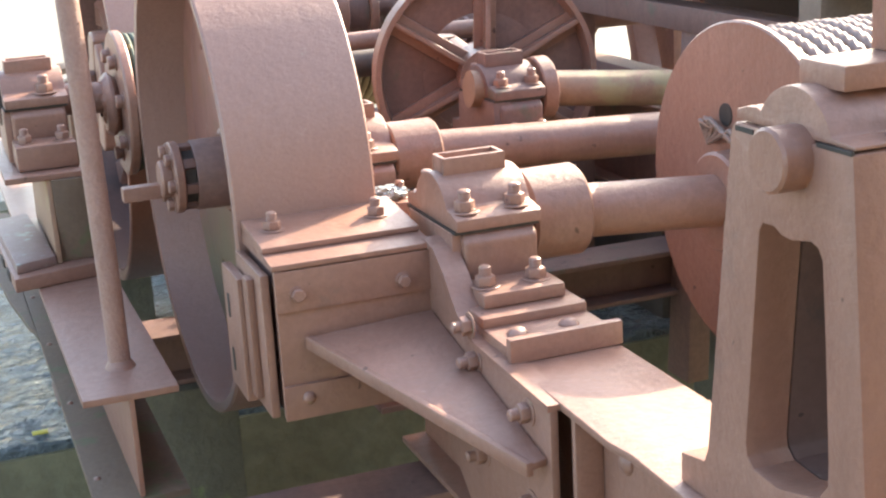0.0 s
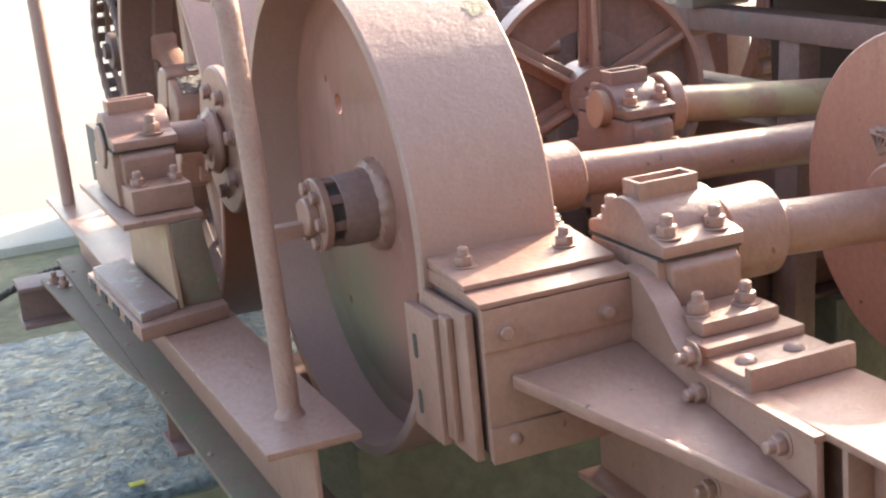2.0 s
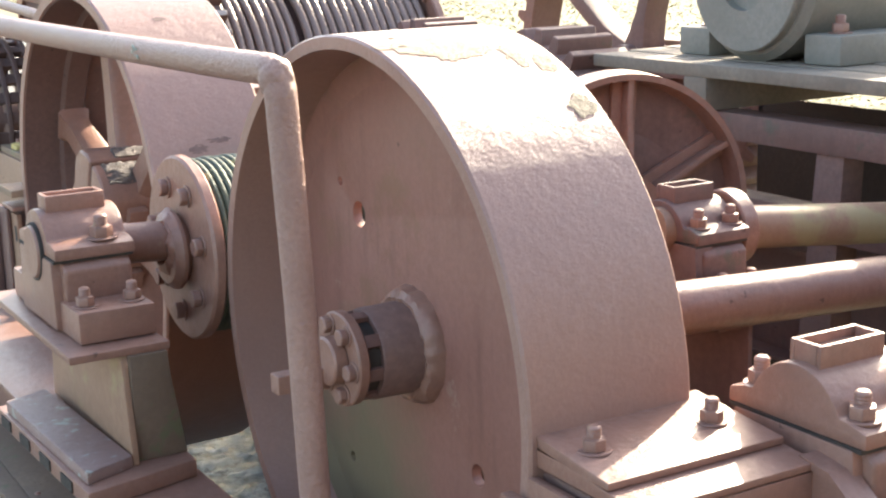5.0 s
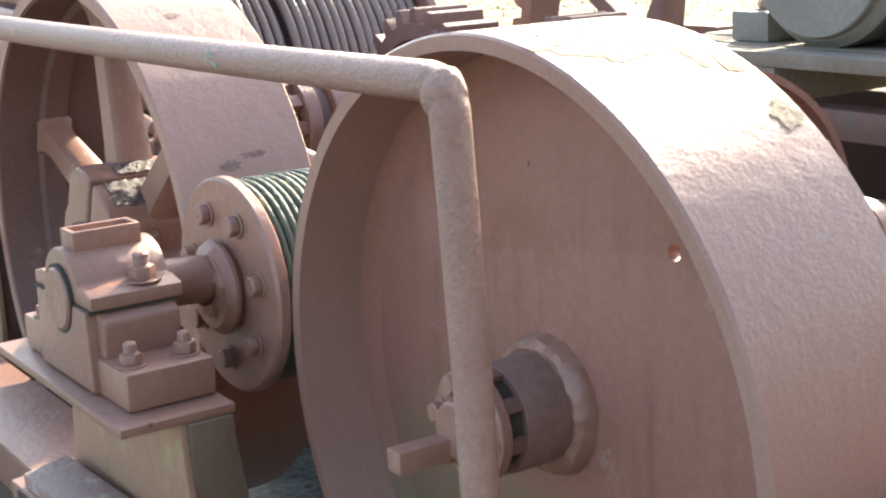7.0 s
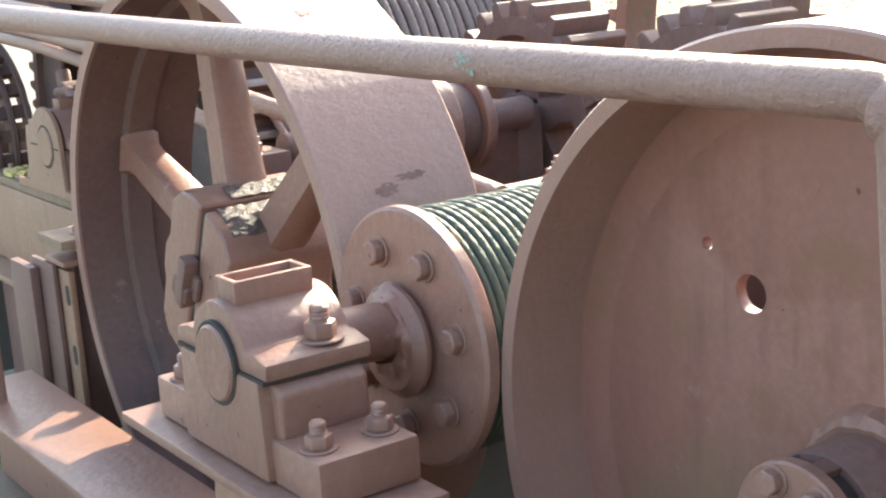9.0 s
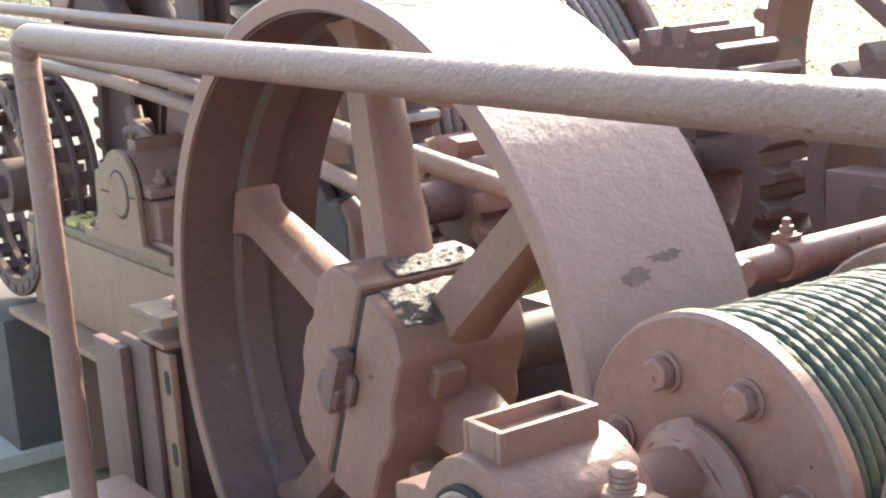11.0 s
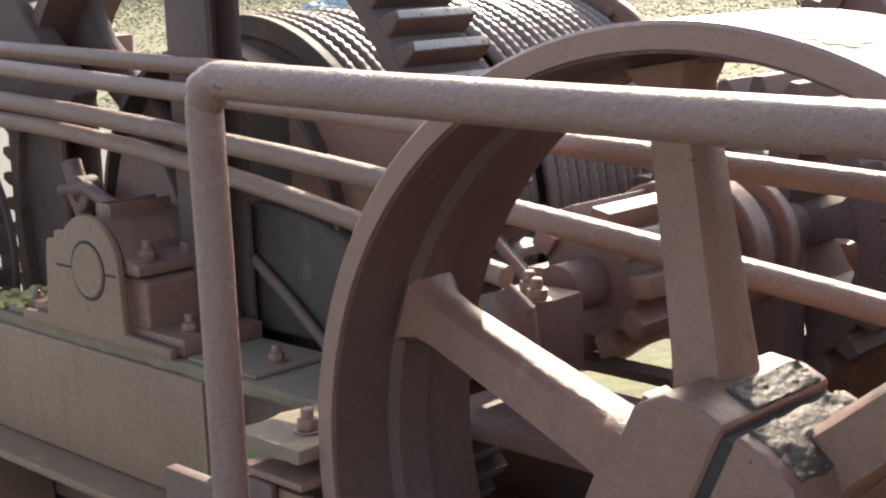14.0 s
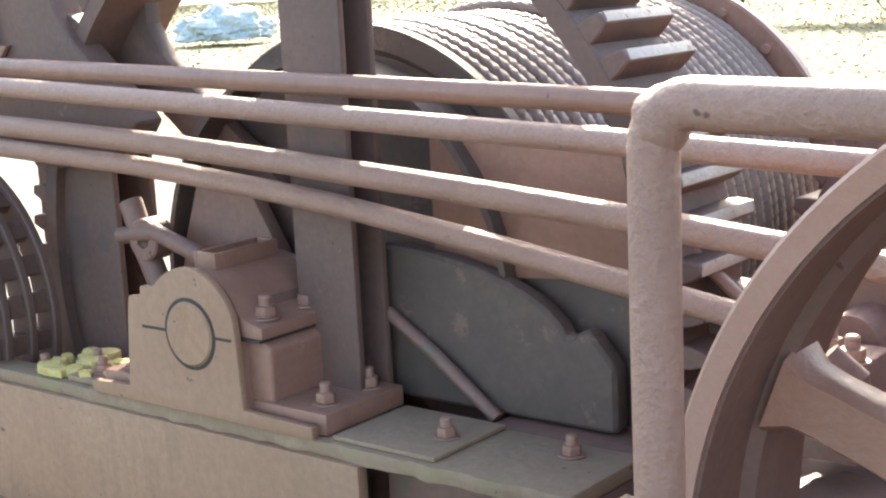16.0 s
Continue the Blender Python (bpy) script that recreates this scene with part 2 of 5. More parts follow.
def holed(outer, inners, lo, hi, bevel=0.006):
    """A plate outlined in y and z with openings through it, from x = lo to hi."""
    bm2 = bmesh.new()
    loops = []
    for poly in (outer, *inners):
        vs = [bm2.verts.new((lo, y, z)) for y, z in poly]
        loops += [bm2.edges.new((vs[i], vs[(i + 1) % len(vs)])) for i in range(len(vs))]
    bmesh.ops.triangle_fill(bm2, edges=loops, use_beauty=True, use_dissolve=False)
    out = bmesh.ops.extrude_face_region(bm2, geom=list(bm2.faces))
    bmesh.ops.translate(bm2, verts=[g for g in out["geom"] if isinstance(g, bmesh.types.BMVert)], vec=(hi - lo, 0, 0))
    if not any(abs(f.calc_center_median().x - lo) < 1e-6 for f in bm2.faces):
        loops = [e for e in bm2.edges if e.is_boundary]
        bmesh.ops.triangle_fill(bm2, edges=loops, use_beauty=True, use_dissolve=False)
    bmesh.ops.recalc_face_normals(bm2, faces=bm2.faces)
    sharpen(bm2, bevel, 2)
    return bm2


def lathe(profile, cy, cz, bm=None, seg=64, closed=True, axis="x", c0=0.0):
    """A profile of (along, radius) turned round an axis parallel to x through (cy, cz), or to z or y for other axes."""
    bm2 = bmesh.new()
    rings = []
    for k in range(seg):
        u = 2 * math.pi * k / seg
        ring = []
        for a, r in profile:
            p, q = r * math.cos(u), r * math.sin(u)
            ring.append(bm2.verts.new({"x": (a, cy + p, cz + q), "z": (cy + p, cz + q, a), "y": (cy + p, a, cz + q)}[axis]))
        rings.append(ring)
    n = len(profile)
    for k in range(seg):
        r0, r1 = rings[k], rings[(k + 1) % seg]
        for i in range(n if closed else n - 1):
            j = (i + 1) % n
            if profile[i][1] < 1e-6 and profile[j][1] < 1e-6:
                continue
            bm2.faces.new((r0[i], r0[j], r1[j], r1[i]))
    bmesh.ops.remove_doubles(bm2, verts=bm2.verts, dist=1e-6)
    bmesh.ops.recalc_face_normals(bm2, faces=bm2.faces)
    return join(bm, bm2)


def rod(p0, p1, r, bm=None, seg=24, r1=None, chamfer=0.0):
    """A solid round bar from p0 to p1."""
    p0, p1 = Vector(p0), Vector(p1)
    length = (p1 - p0).length
    r1 = r if r1 is None else r1
    prof = [(0, 0), (0, r - chamfer), (chamfer, r), (length - chamfer, r1), (length, r1 - chamfer), (length, 0)] if chamfer else [(0, 0), (0, r), (length, r1), (length, 0)]
    bm2 = lathe(prof, 0, 0, None, seg, closed=False)
    q = Vector((1, 0, 0)).rotation_difference(p1 - p0)
    bmesh.ops.transform(bm2, matrix=Matrix.Translation(p0) @ q.to_matrix().to_4x4(), verts=bm2.verts)
    return join(bm, bm2)


def tube(points, r, bm=None, seg=18):
    """A bent round bar through the points."""
    pts = [Vector(p) for p in points]
    bm2 = bmesh.new()
    rings, up = [], Vector((0.3, 0.2, 0.93)).normalized()
    for i, p in enumerate(pts):
        d = (pts[min(i + 1, len(pts) - 1)] - pts[max(i - 1, 0)]).normalized()
        s = d.cross(up).normalized()
        up = s.cross(d).normalized()
        rr = r[i] if isinstance(r, (list, tuple)) else r
        rings.append([bm2.verts.new(p + rr * (math.cos(2 * math.pi * k / seg) * s + math.sin(2 * math.pi * k / seg) * up)) for k in range(seg)])
    for a, b in zip(rings, rings[1:]):
        for k in range(seg):
            bm2.faces.new((a[k], a[(k + 1) % seg], b[(k + 1) % seg], b[k]))
    bm2.faces.new(rings[0])
    bm2.faces.new(rings[-1][::-1])
    bmesh.ops.recalc_face_normals(bm2, faces=bm2.faces)
    return join(bm, bm2)


def arc(cx, cy, r, a0, a1, n):
    return [(cx + r * math.cos(radians(a0 + (a1 - a0) * k / n)), cy + r * math.sin(radians(a0 + (a1 - a0) * k / n))) for k in range(n + 1)]


FASTENERS = {}


def fastener(kind, size, parent, at, direction=(0, 0, 1), turn=0.0, name="", material=None):
    """A nut on a threaded stud, a hexagon bolt head or a dome rivet; alike ones share one mesh."""
    key = (kind, round(size, 4), (material or NUT).name)
    if key not in FASTENERS:
        bm = bmesh.new()
        s = size
        if kind == "nut":
            hexa = [(s * math.cos(radians(60 * k)), s * math.sin(radians(60 * k))) for k in range(6)]
            bm = rod((0, 0, 0), (0, 0, s * 0.16), s * 1.35, None, 20, chamfer=s * 0.05)
            bm = prism(hexa, "z", s * 0.16, s * 1.12, s * 0.14, bm, 2)
            bm = lathe([(s * 1.0, s * 0.60), (s * 1.16, s * 0.66), (s * 1.22, s * 0.56), (s * 1.34, s * 0.60), (s * 1.46, s * 0.55), (s * 1.58, s * 0.60), (s * 1.70, s * 0.55), (s * 1.82, s * 0.60), (s * 1.98, s * 0.55), (s * 2.10, s * 0.40), (s * 2.14, 0.0)], 0, 0, bm, 18, closed=False, axis="z")
        elif kind == "head":
            hexa = [(s * math.cos(radians(60 * k)), s * math.sin(radians(60 * k))) for k in range(6)]
            bm = rod((0, 0, 0), (0, 0, s * 0.2), s * 1.2, None, 20, chamfer=s * 0.05)
            bm = prism(hexa, "z", s * 0.2, s * 1.1, s * 0.12, bm, 1)
        else:
            bm = lathe([(0, s), (s * 0.15, s * 0.98), (s * 0.45, s * 0.7), (s * 0.6, s * 0.3), (s * 0.62, 0)], 0, 0, None, 18, closed=False, axis="z")
        FASTENERS[key] = mesh_of(bm, material or NUT)
    ob = new(name or {"nut": "nut_and_stud", "head": "bolt_head", "rivet": "rivet"}[kind], FASTENERS[key])
    q = Vector((0, 0, 1)).rotation_difference(Vector(direction))
    ob.parent = parent
    ob.location = Vector(at) - root_of(parent).location
    ob.rotation_mode = "QUATERNION"
    ob.rotation_quaternion = q @ Euler((0, 0, radians(turn))).to_quaternion()
    return ob


def rope_coil(x0, x1, cy, cz, radius, r, name, mat, parent=None, label="", seg=150, sec=20, a0=0.0, lobes=6, lay=9.0):
    """Turns of twisted wire rope laid side by side round an axis parallel to x; one joined mesh."""
    turns = int(round((x1 - x0) / (2 * r)))
    V, F = [], []
    u = np.linspace(0, 2 * np.pi, seg, endpoint=False)
    v = np.linspace(0, 2 * np.pi, sec, endpoint=False)
    U, S = np.meshgrid(u, v, indexing="ij")
    for k in range(turns):
        rr = r * (0.72 + 0.30 * np.abs(np.cos(0.5 * (lobes * S + lay * lobes * U + k))))
        wob = 0.08 * r * np.sin(3 * U + 1.7 * k)
        x = x0 + r * (2 * k + 1) + rr * np.sin(S) + r * 0.35 * np.sin(U) + wob
        rad = radius + rr * np.cos(S) + 0.12 * r * np.sin(2 * U + 2.1 * k)
        V.append(np.stack([x, cy + rad * np.cos(U), cz + rad * np.sin(U)], -1).reshape(-1, 3))
        i = np.arange(seg)[:, None] * sec + np.arange(sec)[None]
        j = ((np.arange(seg)[:, None] + 1) % seg) * sec + np.arange(sec)[None]
        nx = (np.arange(sec) + 1) % sec
        F.append(np.stack([i, j, j[:, nx], i[:, nx]], -1).reshape(-1, 4) + k * seg * sec)
    me = bpy.data.meshes.new("mesh")
    at = Vector(root_of(parent).location)
    me.from_pydata((np.concatenate(V) - np.array(at)).tolist(), [], np.concatenate(F).tolist())
    me.polygons.foreach_set("use_smooth", [True] * len(me.polygons))
    me.materials.append(mat)
    ob = new(name, me)
    ob.parent = parent
    return tagged(ob, label)


# ---- ground ----
bm = bmesh.new()
GX, GY = 60, 60
grid = {}
def ground_z(x, y):
    pit = -0.36 if (-1.2 < x < 2.9 and -5.3 < y < 0.9) else 0.0
    return 0.006 * noise.noise(Vector((x * 0.9, y * 0.9, 0.0))) + pit
xs = sorted([-300, -120, -50, -20, -8] + [-4 + 0.25 * k for k in range(61)] + [14, 20, 30, 50, 120, 300])
for i, x in enumerate(xs):
    for j, y in enumerate(xs):
        grid[i, j] = bm.verts.new((x, y, ground_z(x, y) - 0.004))
for i in range(len(xs) - 1):
    for j in range(len(xs) - 1):
        bm.faces.new((grid[i, j], grid[i + 1, j], grid[i + 1, j + 1], grid[i, j + 1]))
solo("ground", bm, SOIL, (0, 0, 0), "dry grassy earth running to the horizon", "ground", kind="structure")
bm = B(-1.05, 2.95, 1.02, 2.94, -0.40, 0.03, 0.03, seg=3)
bmesh.ops.subdivide_edges(bm, edges=[e for e in bm.edges if e.calc_length() > 0.3], cuts=100, use_grid_fill=True)
for v in bm.verts:
    worn = max(0.0, 1 - (v.co.x + 1.05) / 0.25) * (v.co.z > -0.1)      # rounded, broken outer edge
    rough = 0.008 * noise.noise(v.co * 3 + Vector((5, 0, 0))) + 0.007 * noise.noise(v.co * 11) + 0.005 * noise.noise(v.co * 27)
    v.co += Vector((0.05 * noise.noise(v.co * 3.1) * (v.co.x < -0.9), 0.02 * noise.noise(v.co * 4), rough - 0.05 * worn * worn))
solo("pavement", bm, CONCRETE, (0, 0, 0), "wet dark rough concrete slab under the winch", "slab", kind="structure")
solo("pit_floor", B(-1.15, 2.85, -5.2, 1.02, -0.40, -0.335, 0.01), MOSS, (0, 0, 0), "mossy damp floor below the machine", "floor", kind="structure")
# The unseen stretch at x < -1.25 is added to bounce light onto the machine.
solo("road", prism([(-14.0, -14.0), (-1.25, -14.0), (-1.25, 5.45), (3.2, 5.45), (6.5, 6.2), (9.5, 9.0), (9.5, 30.0), (-14.0, 30.0)], "z", -0.1, 0.02, 0.0), ROAD, (0, 0, 0), "pale sunlit asphalt road beside the slab", "road", kind="structure")
solo("kerb", B(-1.245, 3.2, 4.60, 5.445, -0.1, 0.05, 0.015), surface("kerb_concrete", (0.40, 0.37, 0.30), (0.5, 0.46, 0.38), 0.8, bump=0.4), (0, 0, 0), "wide light worn concrete kerb along the road", "kerb", kind="structure")


# Never in view; added to darken the faces turned towards -y.
solo("wall_south", B(-4.5, 9.0, -6.3, -6.0, -0.1, 4.6, 0.01), WALL, (0, 0, 0), "unseen dark wall added to cut the light from behind", "wall", kind="structure")


# ---- things: generic pieces ----
def annulus(x0, x1, r0, r1, cy, cz, bm=None, seg=72, c=0.004):
    return lathe([(x0, r0), (x0, r1 - c), (x0 + c, r1), (x1 - c, r1), (x1, r1 - c), (x1, r0)], cy, cz, bm, seg)


def disc(x0, x1, r, cy, cz, bm=None, seg=48, c=0.004):
    return lathe([(x0, 0), (x0, r - c), (x0 + c, r), (x1 - c, r), (x1, r - c), (x1, 0)], cy, cz, bm, seg, closed=False)


def i_beam(x0, x1, y0, y1, z0, z1, t=0.016, web=0.012, name="beam", mat=None, label="", cat="steel beam", low=None):
    ob = thing(name, ((x0 + x1) / 2, (y0 + y1) / 2, z0), label, cat)
    xm = (x0 + x1) / 2
    part("top_flange", B(x0, x1, y0, y1, z1 - t, z1, 0.003), mat, ob)
    part("web", B(xm - web / 2, xm + web / 2, y0 + 0.004, y1 - 0.004, z0 + t, z1 - t, 0.002), mat, ob)
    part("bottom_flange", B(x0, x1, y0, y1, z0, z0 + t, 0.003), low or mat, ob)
    return ob


def plummer(at, x0, x1, yc, zb, za, label, mat, cap_x, base_x, wing=0.26, half=0.155, rcap=0.10, pocket=True, nut=0.02, capnut=0.02, disc_r=0.058, flange=0.05):
    """A split bearing block on a flat base, its shaft along x."""
    ob = thing("bearing_block", (0.5 * (x0 + x1), yc, zb), label, "bearing")
    zf = zb + flange
    part("base", B(x0 + 0.012, x1 - 0.004, yc - wing, yc + wing, zb, zf, 0.008), mat, ob)
    body = [(yc - half, zf - 0.004), (yc - half, za - 0.02), (yc - half + 0.02, za - 0.003), (yc + half - 0.02, za - 0.003), (yc + half, za - 0.02), (yc + half, zf - 0.004)]
    part("body", prism(body, "x", x0 + 0.02, x1 - 0.012, 0.01, seg=3), mat, ob)
    face = [(yc - 0.135, zb + 0.004), (yc - 0.125, za - 0.002), (yc + 0.125, za - 0.002), (yc + 0.135, zb + 0.004)]
    part("front_web", prism(face, "x", x0, x0 + 0.05, 0.006), mat, ob)
    cap = [(yc - half + 0.006, za + 0.001), (yc - half + 0.006, za + 0.026), (yc - rcap - 0.01, za + 0.036)] + [(yc + p, za + q) for p, q in arc(0, 0, rcap, 158, 22, 14)] + [(yc + rcap + 0.01, za + 0.036), (yc + half - 0.006, za + 0.026), (yc + half - 0.006, za + 0.001)]
    part("gasket", B(x0 + 0.0035, x1 - 0.005, yc - half + 0.011, yc + half - 0.011, za - 0.0045, za + 0.002, 0), BLACK, ob)
    capo = part("cap", prism(cap, "x", x0 + 0.006, x1, 0.006), mat, ob)
    if pocket:
        xm, hx, hy, zt = 0.5 * (x0 + x1), 0.36 * (x1 - x0), 0.032, za + rcap - 0.012
        bm = None
        for a in ((xm - hx, xm + hx, yc - hy, yc - hy + 0.009), (xm - hx, xm + hx, yc + hy - 0.009, yc + hy), (xm - hx, xm - hx + 0.009, yc - hy + 0.009, yc + hy - 0.009), (xm + hx - 0.009, xm + hx, yc - hy + 0.009, yc + hy - 0.009)):
            bm = B(*a, zt, zt + 0.042, 0.003, bm)
        bm = B(xm - hx + 0.006, xm + hx - 0.006, yc - hy + 0.006, yc + hy - 0.006, zt, zt + 0.026, 0, bm)
        part("oil_box", bm, mat, capo)
    for s in (-1, 1):
        for x in cap_x:
            fastener("nut", capnut, ob, (x, yc + s * (half - 0.045), za + 0.032), turn=17 * s)
        for x in base_x:
            fastener("nut", nut, ob, (x, yc + s * (wing - 0.05), zf), turn=11 + 40 * s)
    if disc_r:
        part("shaft_end", disc(x0 - 0.007, x0 + 0.03, disc_r, yc, za, None, 40), mat, ob)
        part("seal_gap", annulus(x0 - 0.002, x0 + 0.02, disc_r + 0.001, disc_r + 0.006, yc, za, None, 40, 0.001), BLACK, ob)
    return ob


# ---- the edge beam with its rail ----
beam = i_beam(-0.392, -0.188, -0.565, 2.33, 0.49, 0.748, name="edge_beam", mat=RED, label="red-oxide painted steel I-beam along the edge of the base", low=GRIME_SHADE)
part("lower_plate", prism([(-0.490, 2.07), (-0.442, 1.10), (-0.408, 0.775), (-0.397, 0.735), (-0.3935, 0.66), (-0.3935, 2.07)], "z", 0.4905, 0.5055, 0.003), GRIME_SHADE, beam, "grimy olive lower plate with a clipped step")
fastener("nut", 0.020, beam, (-0.452, 1.98, 0.506))
fastener("nut", 0.020, beam, (-0.430, 1.90, 0.506), turn=25)
for k in range(6):
    fastener("rivet", 0.008, beam, (-0.37, -0.42 + 0.5 * k, 0.506))
rail = thing("guard_rail", (-0.31, 0.9, 0.748), "thick brush-painted pipe guard rail standing on the edge beam", "railing")
RX0, RX1, RY0, RY1, RZ = -0.300, -0.340, -0.362, 2.152, 1.645
def rail_at(y):
    k = (y - RY0) / (RY1 - RY0)
    return RX0 + (RX1 - RX0) * k, y, RZ + 0.020 * k - 0.036 * k * (1 - k)
def bend(y, s):
    x, _, z = rail_at(y)
    return [(x, y + s * 0.04 * (1 - math.cos(radians(a))), z - 0.04 + 0.04 * math.sin(radians(a))) for a in range(15, 91, 15)]
part("post", tube([(-0.285, -0.386, 0.748), (-0.286, -0.383, 0.95), (-0.292, -0.374, 1.3), (RX0, RY0, RZ - 0.036)], 0.0245, seg=24), PIPE_RED, rail)
part("post", tube([(-0.332, RY1 + 0.004, 0.748), (-0.334, RY1 + 0.004, 1.05), (-0.335, RY1 + 0.004, 1.45), (RX1, RY1, RZ - 0.018)], 0.0245, seg=24), PIPE_RED, rail)
part("top_rail", tube([(RX0, RY0, RZ - 0.045)] + bend(RY0, 1) + [rail_at(RY0 + (RY1 - RY0) * k / 8) for k in range(1, 8)] + bend(RY1, -1)[::-1] + [(RX1, RY1, RZ - 0.027)], 0.0247, seg=24), PIPE_RED, rail)
part("weld_bead", lathe([(0.748, 0.022), (0.748, 0.034), (0.756, 0.030), (0.764, 0.025), (0.764, 0.022)], -0.285, -0.386, None, 24, axis="z"), RED, rail)
for y, x in ((RY0, RX0), (RY1, RX1)):
    bmk = bmesh.new()
    bmesh.ops.create_icosphere(bmk, subdivisions=3, radius=0.0275)
    for v in bmk.verts:
        v.co *= 1 + 0.13 * noise.noise(v.co * 60)
        v.co.z *= 1.15
    bmesh.ops.translate(bmk, verts=bmk.verts, vec=(x, y + (0.010 if y < 0 else -0.010), (RZ if y < 0 else RZ + 0.018) - 0.012))
    part("welded_elbow", bmk, PIPE_RED, rail)
LICHEN_SPOT = surface("pale_green_lichen", (0.36, 0.41, 0.35), (0.46, 0.51, 0.45), 0.9, grain=300, bump=0.8)
rng = np.random.default_rng(21)
for dy, dz, rr in [(0.012 * p, 0.007 * q, 0.0022 + 0.0015 * abs(s)) for p, q, s in rng.normal(0, 0.7, (9, 3))] + [(0.62, 0.004, 0.002), (0.97, -0.003, 0.002), (1.3, 0.006, 0.002)]:
    x, _, z = rail_at(0.19 + dy)
    bm = bmesh.new()
    bmesh.ops.create_icosphere(bm, subdivisions=2, radius=rr)
    for v in bm.verts:
        v.co = Vector((v.co.x * 0.5, v.co.y, v.co.z)) * (1 + 0.4 * noise.noise(v.co * 300))
    bmesh.ops.translate(bm, verts=bm.verts, vec=(x - 0.0245, 0.19 + dy, z + dz))
    part("lichen_spot", bm, LICHEN_SPOT, rail, "pale green lichen")

# slotted footing plate and pedestal of the side bearing
foot = thing("pedestal", (-0.30, 0.72, 0.748), "riveted red steel pedestal on a lichen-spotted slotted plate", "pedestal")
part("base_slab", prism([(-0.452, 0.312), (-0.205, 0.372), (-0.205, 1.02), (-0.472, 0.96)], "z", 0.749, 0.788, 0.006), RED, foot)
for k in range(4):
    y = 0.41 + 0.145 * k
    x = -0.4555 - 0.0315 * (y - 0.312)
    part("slot", prism([(x, y), (x + 0.02, y), (x + 0.02, y + 0.07), (x - 0.0022, y + 0.07)], "z", 0.757, 0.781, 0), BLACK, foot)
bm = prism([(-0.440, 0.352), (-0.332, 0.398), (-0.360, 0.945), (-0.462, 0.905)], "z", 0.7885, 0.815, 0.004)
part("slotted_plate", bm, LICHEN, foot, "lichen-spotted plate with rough paint")
# Lit side lighter, shaded ends darker: the difference is in the plate colours.
part("side_plate", prism([(0.402, 0.789), (0.435, 1.015), (0.96, 1.015), (0.985, 0.789)], "x", -0.330, -0.316, 0.003), TAN, foot, "side plate in a tan that carries its sunlit look")
part("end_plate", prism([(-0.316, 0.789), (-0.316, 1.015), (-0.235, 1.015), (-0.232, 0.97), (-0.206, 0.789)], "y", 0.42, 0.435, 0.003), GRIME_SHADE, foot, "end plate in a dark olive for its shaded face")
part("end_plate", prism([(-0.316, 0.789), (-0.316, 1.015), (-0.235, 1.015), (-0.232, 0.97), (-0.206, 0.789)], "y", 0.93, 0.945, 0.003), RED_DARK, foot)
part("top_plate", B(-0.435, -0.225, 0.43, 1.08, 1.015, 1.032, 0.003), RED, foot)

side_bearing = plummer(None, -0.405, -0.225, 0.752, 1.034, 1.187, "red painted split bearing block with a raised oil box", RED, (-0.285,), (-0.362, -0.262), capnut=0.025, flange=0.068, rcap=0.092, wing=0.262, half=0.150)

# small rope drum between the wheels
dr = thing("rope_drum", (0.05, 0.735, 0.90), "small drum wound with green mossy wire rope between the wheels", "drum")
DY, DZ = 0.747, 1.150
part("shaft", rod((-0.24, DY, DZ + 0.03), (0.30, DY, DZ), 0.046), RED, dr)
part("hub_flange", annulus(-0.115, -0.075, 0.04, 0.092, DY, DZ, None, 40, 0.016), RED, dr)
bm = lathe([(-0.125, 0.044), (-0.120, 0.060), (-0.108, 0.072), (-0.098, 0.080), (-0.09, 0.044)], DY, DZ + 0.012, None, 60)
for v in bm.verts:
    v.co += Vector((0.010 * noise.noise(v.co * 50), 0.010 * noise.noise(v.co * 40 + Vector((4, 0, 0))), 0.010 * noise.noise(v.co * 40)))
part("weld", bm, RED, dr, "lumpy weld round the shaft")
fl = part("flange", disc(-0.075, -0.045, 0.212, DY, DZ, None, 80, 0.006), RED, dr)
for k in range(7):
    a = radians(66 + 51.4 * k)
    fastener("head", 0.021, fl, (-0.075, DY + 0.146 * math.cos(a), DZ + 0.146 * math.sin(a)), (-1, 0, 0), turn=13 * k, name="bolt_head")
part("core", disc(-0.045, 0.32, 0.185, DY, DZ), BLACK, dr)
part("far_flange", disc(0.32, 0.345, 0.225, DY, DZ), RED, dr)
rope_coil(-0.043, 0.315, DY, DZ, 0.194, 0.0085, "wire_rope", GREEN_ROPE, dr, seg=200, sec=12, lay=7)

# ---- brake wheel with a solid web ----
W1Y, W1Z, W1R = -0.042, 1.083, 0.585
w1 = thing("solid_wheel", (0.1, W1Y, W1Z - W1R), "large red brake wheel with a solid web and worn rim", "wheel")
part("rim", lathe([(-0.045, W1R - 0.026), (-0.047, W1R - 0.004), (-0.042, W1R), (0.259, W1R), (0.264, W1R - 0.004), (0.262, W1R - 0.026), (0.12, W1R - 0.034), (0.08, W1R - 0.034)], W1Y, W1Z, None, 160), RED_RIM, w1)
holes = ((0.168, 1.299, 0.026), (0.245, 1.355, 0.009), (0.24, 0.77, 0.011), (-0.256, 0.89, 0.021), (-0.318, 1.372, 0.012))
web = part("web", holed([(W1Y + p, W1Z + q) for p, q in arc(0, 0, W1R - 0.088, 0, 360, 120)[:-1]], [[(y + p, z + q) for p, q in arc(0, 0, r, 0, 360, 24)[:-1]] for y, z, r in holes], 0.090, 0.110, 0.0015), WEB, w1)
